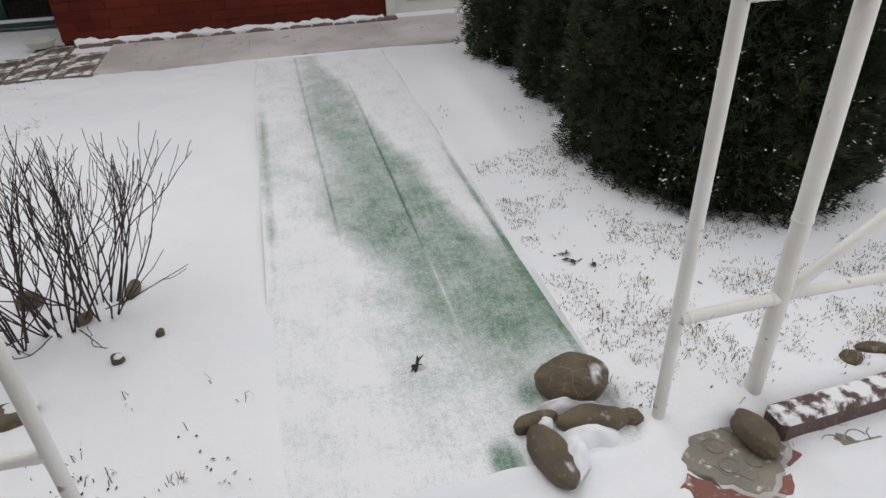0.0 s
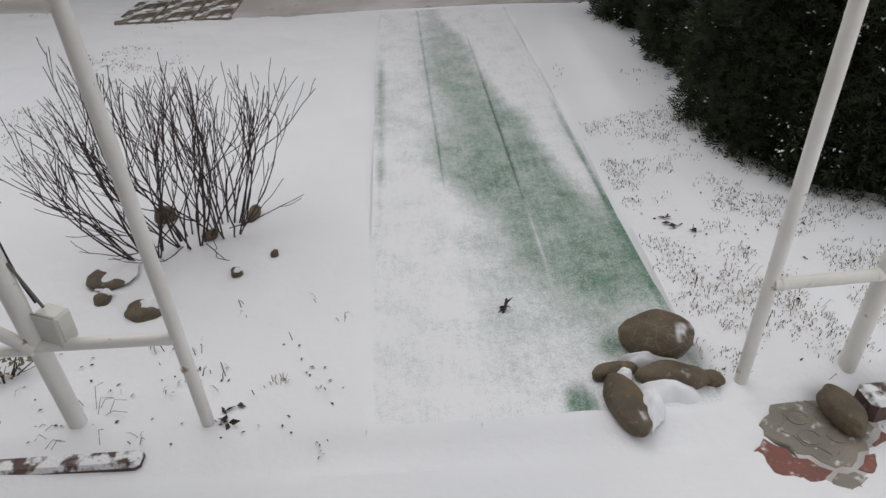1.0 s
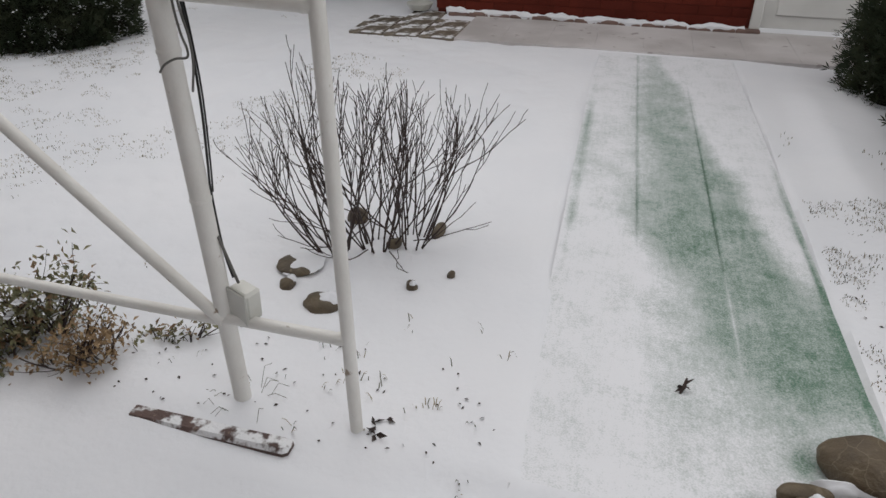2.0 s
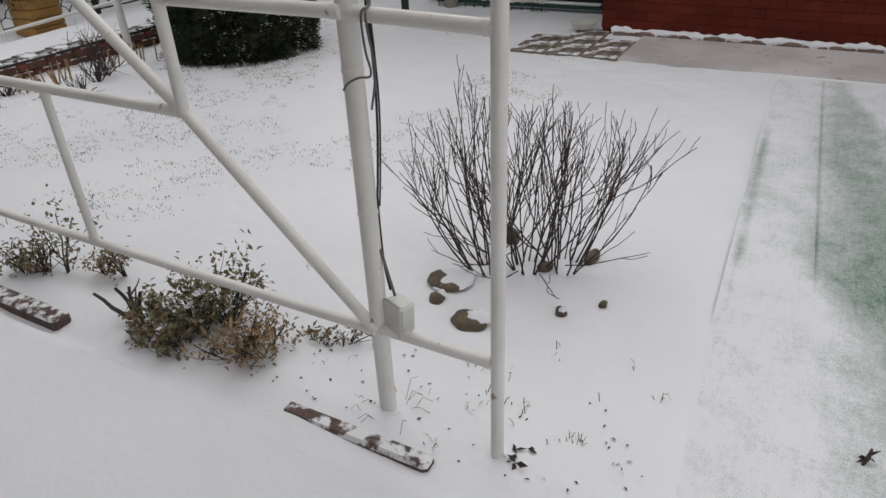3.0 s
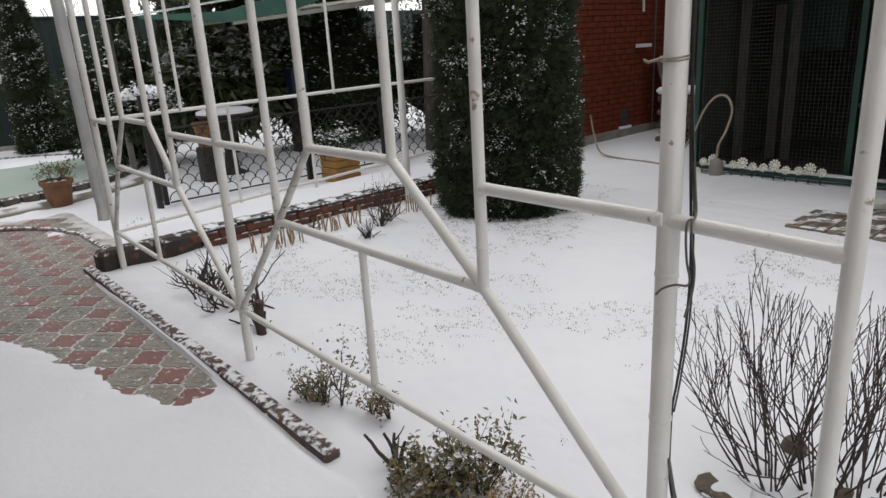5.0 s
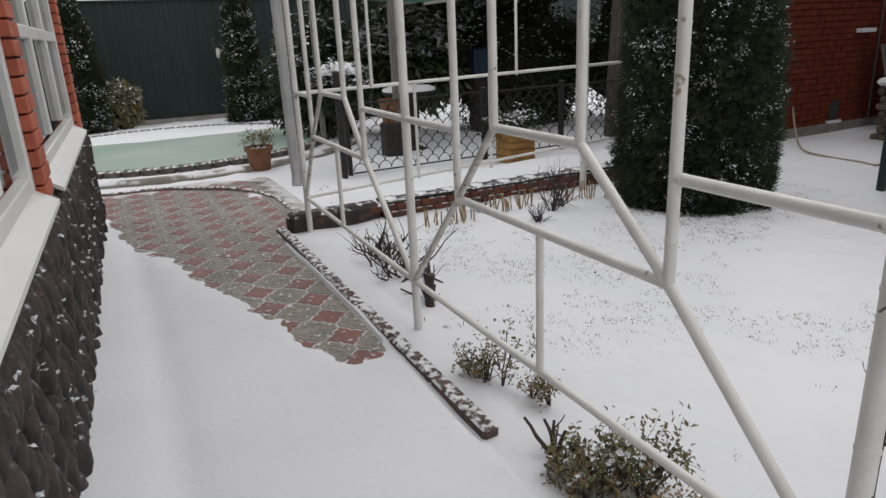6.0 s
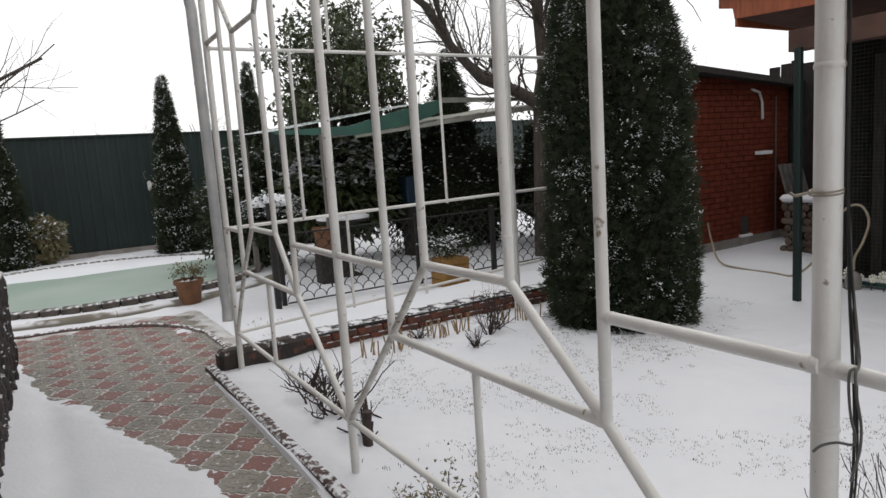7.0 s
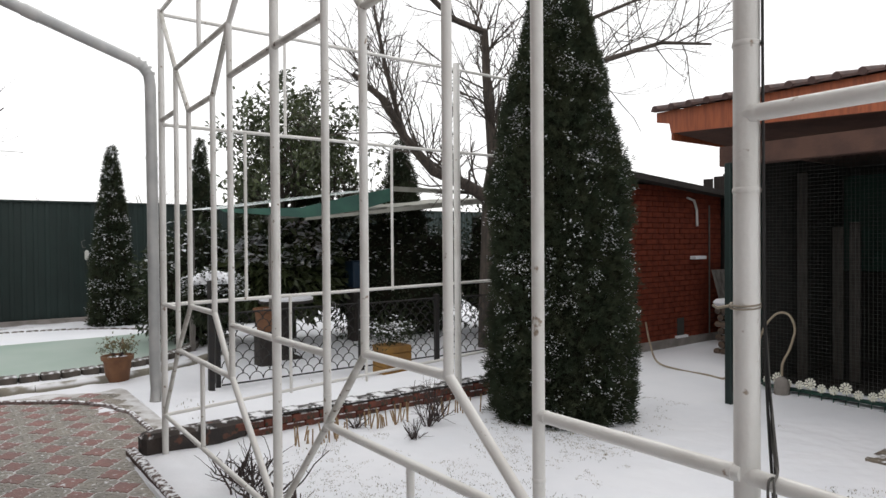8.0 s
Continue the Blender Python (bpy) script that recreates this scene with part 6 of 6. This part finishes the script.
# lean-to boards and sheets in the corner between shed and aviary
for i in range(5):
    y = 8.02 + i * 0.10
    g = Geo()
    prof = [(0.0, 0.0), (0.03, 0.018), (0.06, 0.0), (0.09, -0.018), (0.12, 0.0)]
    solo("roof_sheet", Geo().add([(-4.62 + b_ + 0.012 * i, y + a_, 0.0) for a_, b_ in prof] + [(-4.92 + b_ + 0.012 * i, y - 0.03 + a_, 1.12) for a_, b_ in prof],
         [(q, q + 1, q + 6, q + 5) for q in range(4)]), GREYWOOD, "grey corrugated roofing sheet leaning on the shed", "roofing sheet", "leaning sheets")
back = thing("board_fence", (-4.2, 8.6, 0), "dark upright boards closing the corner behind the yard", "fence")
for i in range(17):
    x = -5.43 + i * 0.17
    part("board", Geo().box((x, 8.6 + 0.02 * (i % 2), 0), (x + 0.16, 8.63 + 0.02 * (i % 2), 2.55 + 0.03 * (i % 3)), 0.004), DARKWOOD, back)
stack = thing("log_stack", (-3.95, 7.4, 0), "stacked split firewood under a cap of snow", "firewood")
rs = rnd(121)
logm = Geo().tube([(0, 0, 0), (0, 0.4, 0)], 0.05, 8).mesh("log", mat("split_log", (0.12, 0.085, 0.06), (0.07, 0.05, 0.04), rough=0.9, scale=14, bump=0.5, vary=0.35, snow=0.42), True)
for row in range(7):
    for i in range(9):
        ob = part("log", logm, None, stack)
        ob.matrix_basis = pose(-4.35 + i * 0.1 + (0.05 if row % 2 else 0), 7.2 + rs.uniform(-0.03, 0.03), 0.05 + row * 0.092) @ Matrix.Diagonal((rs.uniform(0.85, 1.05), 1, rs.uniform(0.85, 1.05), 1))
        ob.matrix_parent_inverse = stack.matrix_basis.inverted()
part("snow", Geo().box((-4.42, 7.17, 0.665), (-3.40, 7.62, 0.76), 0.04), SNOW, stack, "snow on the logs")

# ---------------------------------------------------------------- aviary with its roof
av = thing("aviary", (-1.9, 5.8, 0), "dark green mesh-fronted aviary under a wooden eaves roof", "aviary")
# walls, floor and boards coloured dark: the interior's shade is in their materials
part("back_wall", Geo().box((-3.05, 8.0, 0), (-0.78, 8.1, 2.5)), INSIDE_SHADE, av)
part("side_wall", Geo().box((-3.08, 5.85, 0), (-3.0, 8.0, 2.48)), INSIDE_SHADE, av)
part("side_wall", Geo().box((-0.80, 5.82, 0), (-0.776, 8.0, 2.5)), INSIDE_SHADE, av)
part("floor", Geo().box((-3.05, 5.75, -0.02), (-0.78, 8.0, 0.03), 0.005), DARKWOOD, av)
part("green_panel", Geo().box((-2.75, 7.2, 1.2), (-2.1, 7.24, 2.3), 0.004), GREEN, av)
for x, y0, z in ((-2.86, 6.3, 1.75), (-2.62, 6.6, 1.15), (-2.45, 6.6, 1.2)):
    part("board", Geo().box((x, y0, 0.03), (x + 0.11, y0 + 0.03, z + 0.55), 0.004), DIMWOOD, av)
for x in (-3.02, -1.47, -0.86):
    part("frame_post", Geo().box((x - 0.03, 5.74, 0), (x + 0.03, 5.80, 2.45), 0.005), GREEN, av)
for z in (0.06, 0.74, 2.4):
    part("frame_rail", Geo().box((-1.44, 5.745, z - 0.02), (-0.83, 5.795, z + 0.02), 0.005), GREEN, av)
for z in (0.06, 2.4):
    part("frame_rail", Geo().box((-2.99, 5.745, z - 0.02), (-1.5, 5.795, z + 0.02), 0.005), GREEN, av)
g = Geo()
for i in range(56):
    x = -2.97 + i * 0.038
    g.tube([(x, 5.77, 0.08), (x, 5.77, 2.38)], 0.0016, 3, caps=False)
for i in range(60):
    z = 0.1 + i * 0.038
    g.tube([(-2.98, 5.772, z), (-0.86, 5.772, z)], 0.0016, 3, caps=False)
tagged(part("wire_mesh", g, MESHWIRE, av), kind="stuff")
part("eaves_post", Geo().box((-2.775, 4.70, -0.05), (-2.715, 4.76, 2.30), 0.006), FENCE, av, "slim dark green steel post")
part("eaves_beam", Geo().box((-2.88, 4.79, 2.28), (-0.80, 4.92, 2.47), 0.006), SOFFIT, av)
part("fascia", Geo().add([(-3.38, 4.74, 2.67), (3.0, 4.74, 2.40), (3.0, 4.74, 2.87), (-3.55, 4.74, 2.90), (-3.55, 4.74, 2.80), (-3.40, 4.74, 2.77),
                          (-3.38, 4.77, 2.67), (3.0, 4.77, 2.40), (3.0, 4.77, 2.87), (-3.55, 4.77, 2.90), (-3.55, 4.77, 2.80), (-3.40, 4.77, 2.77)],
                         [(0, 1, 2, 3, 4, 5), (11, 10, 9, 8, 7, 6), (0, 6, 7, 1), (1, 7, 8, 2), (2, 8, 9, 3), (3, 9, 10, 4), (4, 10, 11, 5), (5, 11, 6, 0)]), FASCIA, av, "orange-brown stained fascia")
part("gable_board", Geo().box((-3.40, 4.772, 2.60), (-3.37, 8.2, 2.93), 0.004), FASCIA, av)
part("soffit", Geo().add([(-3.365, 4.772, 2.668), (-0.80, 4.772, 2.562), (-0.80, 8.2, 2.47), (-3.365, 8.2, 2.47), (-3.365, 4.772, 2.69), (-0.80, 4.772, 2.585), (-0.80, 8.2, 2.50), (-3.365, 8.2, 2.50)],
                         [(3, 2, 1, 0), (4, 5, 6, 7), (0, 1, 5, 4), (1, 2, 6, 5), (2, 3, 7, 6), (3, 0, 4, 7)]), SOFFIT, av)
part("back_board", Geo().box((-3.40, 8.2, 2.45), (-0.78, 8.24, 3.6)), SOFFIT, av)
roof = part("roof", Geo().add([(-3.58, 4.68, 2.925), (3.0, 4.68, 2.895), (3.0, 8.4, 3.7), (-3.58, 8.4, 3.7), (-3.58, 4.68, 2.905), (3.0, 4.68, 2.875), (3.0, 8.4, 3.66), (-3.58, 8.4, 3.66)],
                              [(0, 1, 2, 3), (7, 6, 5, 4), (0, 4, 5, 1), (1, 5, 6, 2), (2, 6, 7, 3), (3, 7, 4, 0)]), ROOF, av)
tm = Geo().tube([(0, -0.02, 0), (0, 0.4, 0.08)], 0.035, 8).mesh("roof_tile", ROOF, True)
for i in range(34):
    ob = part("roof_tile", tm, None, roof)
    ob.matrix_parent_inverse = Matrix.Identity(4)
    ob.matrix_basis = pose(-3.52 + i * 0.195, 4.68, 2.925 - 0.0009 * i)

# daisy edging and its trough
edging = thing("flower_edging", (-2.2, 5.62, 0), "green plastic edging with a row of white daisies", "edging")
part("trough", Geo().box((-2.86, 5.56, 0.045), (-1.0, 5.66, 0.085), 0.01), GREEN, edging)
part("rail", Geo().box((-2.80, 5.50, -0.005), (-1.55, 5.52, 0.015), 0.004), GREEN, edging)
for i in range(12):
    part("stake", Geo().tube([(-2.80 + i * 0.108, 5.545, 0.13), (-2.80 + i * 0.108, 5.53, 0.05), (-2.80 + i * 0.108, 5.51, -0.02)], 0.006, 6), GREEN, edging)
part("snow", Geo().box((-2.84, 5.565, 0.082), (-1.02, 5.65, 0.105), 0.012), SNOW, edging, "snow in the trough")
rs = rnd(131)
petals = []
g = Geo()
for i in range(10):
    w = 2 * math.pi * i / 10
    c, s = math.cos(w), math.sin(w)
    g.add([(0.012 * c, 0, 0.012 * s), (0.048 * math.cos(w - 0.26), -0.008, 0.048 * math.sin(w - 0.26)), (0.058 * c, -0.004, 0.058 * s), (0.048 * math.cos(w + 0.26), -0.008, 0.048 * math.sin(w + 0.26))], [(0, 1, 2, 3)])
g.lathe([(0.022, -0.01), (0.02, 0.006), (0.005, 0.012)], 10)
for i, p in enumerate(g.v[-30:]):
    g.v[len(g.v) - 30 + i] = (p[0], -p[2], p[1])
dm = g.mesh("daisy", DAISY, False)
for i in range(12):
    ob = part("daisy", dm, None, edging)
    tall = i in (1, 4, 7, 10)
    ob.matrix_basis = pose(-2.80 + i * 0.108 + rs.uniform(-0.008, 0.008), 5.54, 0.125 + (0.035 if tall else 0.0) + rs.uniform(-0.006, 0.006), -15, rs.uniform(-15, 15), 0) @ Matrix.Scale(1.05 if tall else 0.80, 4)
    ob.matrix_parent_inverse = edging.matrix_basis.inverted()
hose = thing("garden_hose", (-2.7, 5.5, 0), "beige garden hose arched over the snow to a tap", "hose")
part("hose", Geo().tube(soft([(-5.07, 6.6, 0.42), (-4.75, 6.25, 0.22), (-4.35, 5.85, 0.06), (-4.0, 5.75, 0.03), (-3.6, 5.72, 0.03), (-3.3, 5.62, 0.05), (-3.05, 5.52, 0.22), (-2.90, 5.5, 0.45), (-2.80, 5.5, 0.68), (-2.68, 5.5, 0.82), (-2.56, 5.5, 0.82),
                         (-2.50, 5.5, 0.68), (-2.55, 5.5, 0.48), (-2.62, 5.5, 0.33), (-2.63, 5.5, 0.2)]), 0.012, 8), HOSE, hose)
part("tap_block", Geo().lathe([(0.07, 0), (0.075, 0.10), (0.06, 0.16), (0.02, 0.19)], 12, (-2.63, 5.5, 0.0)), CONCRETE, hose, "small snow-capped tap stone")
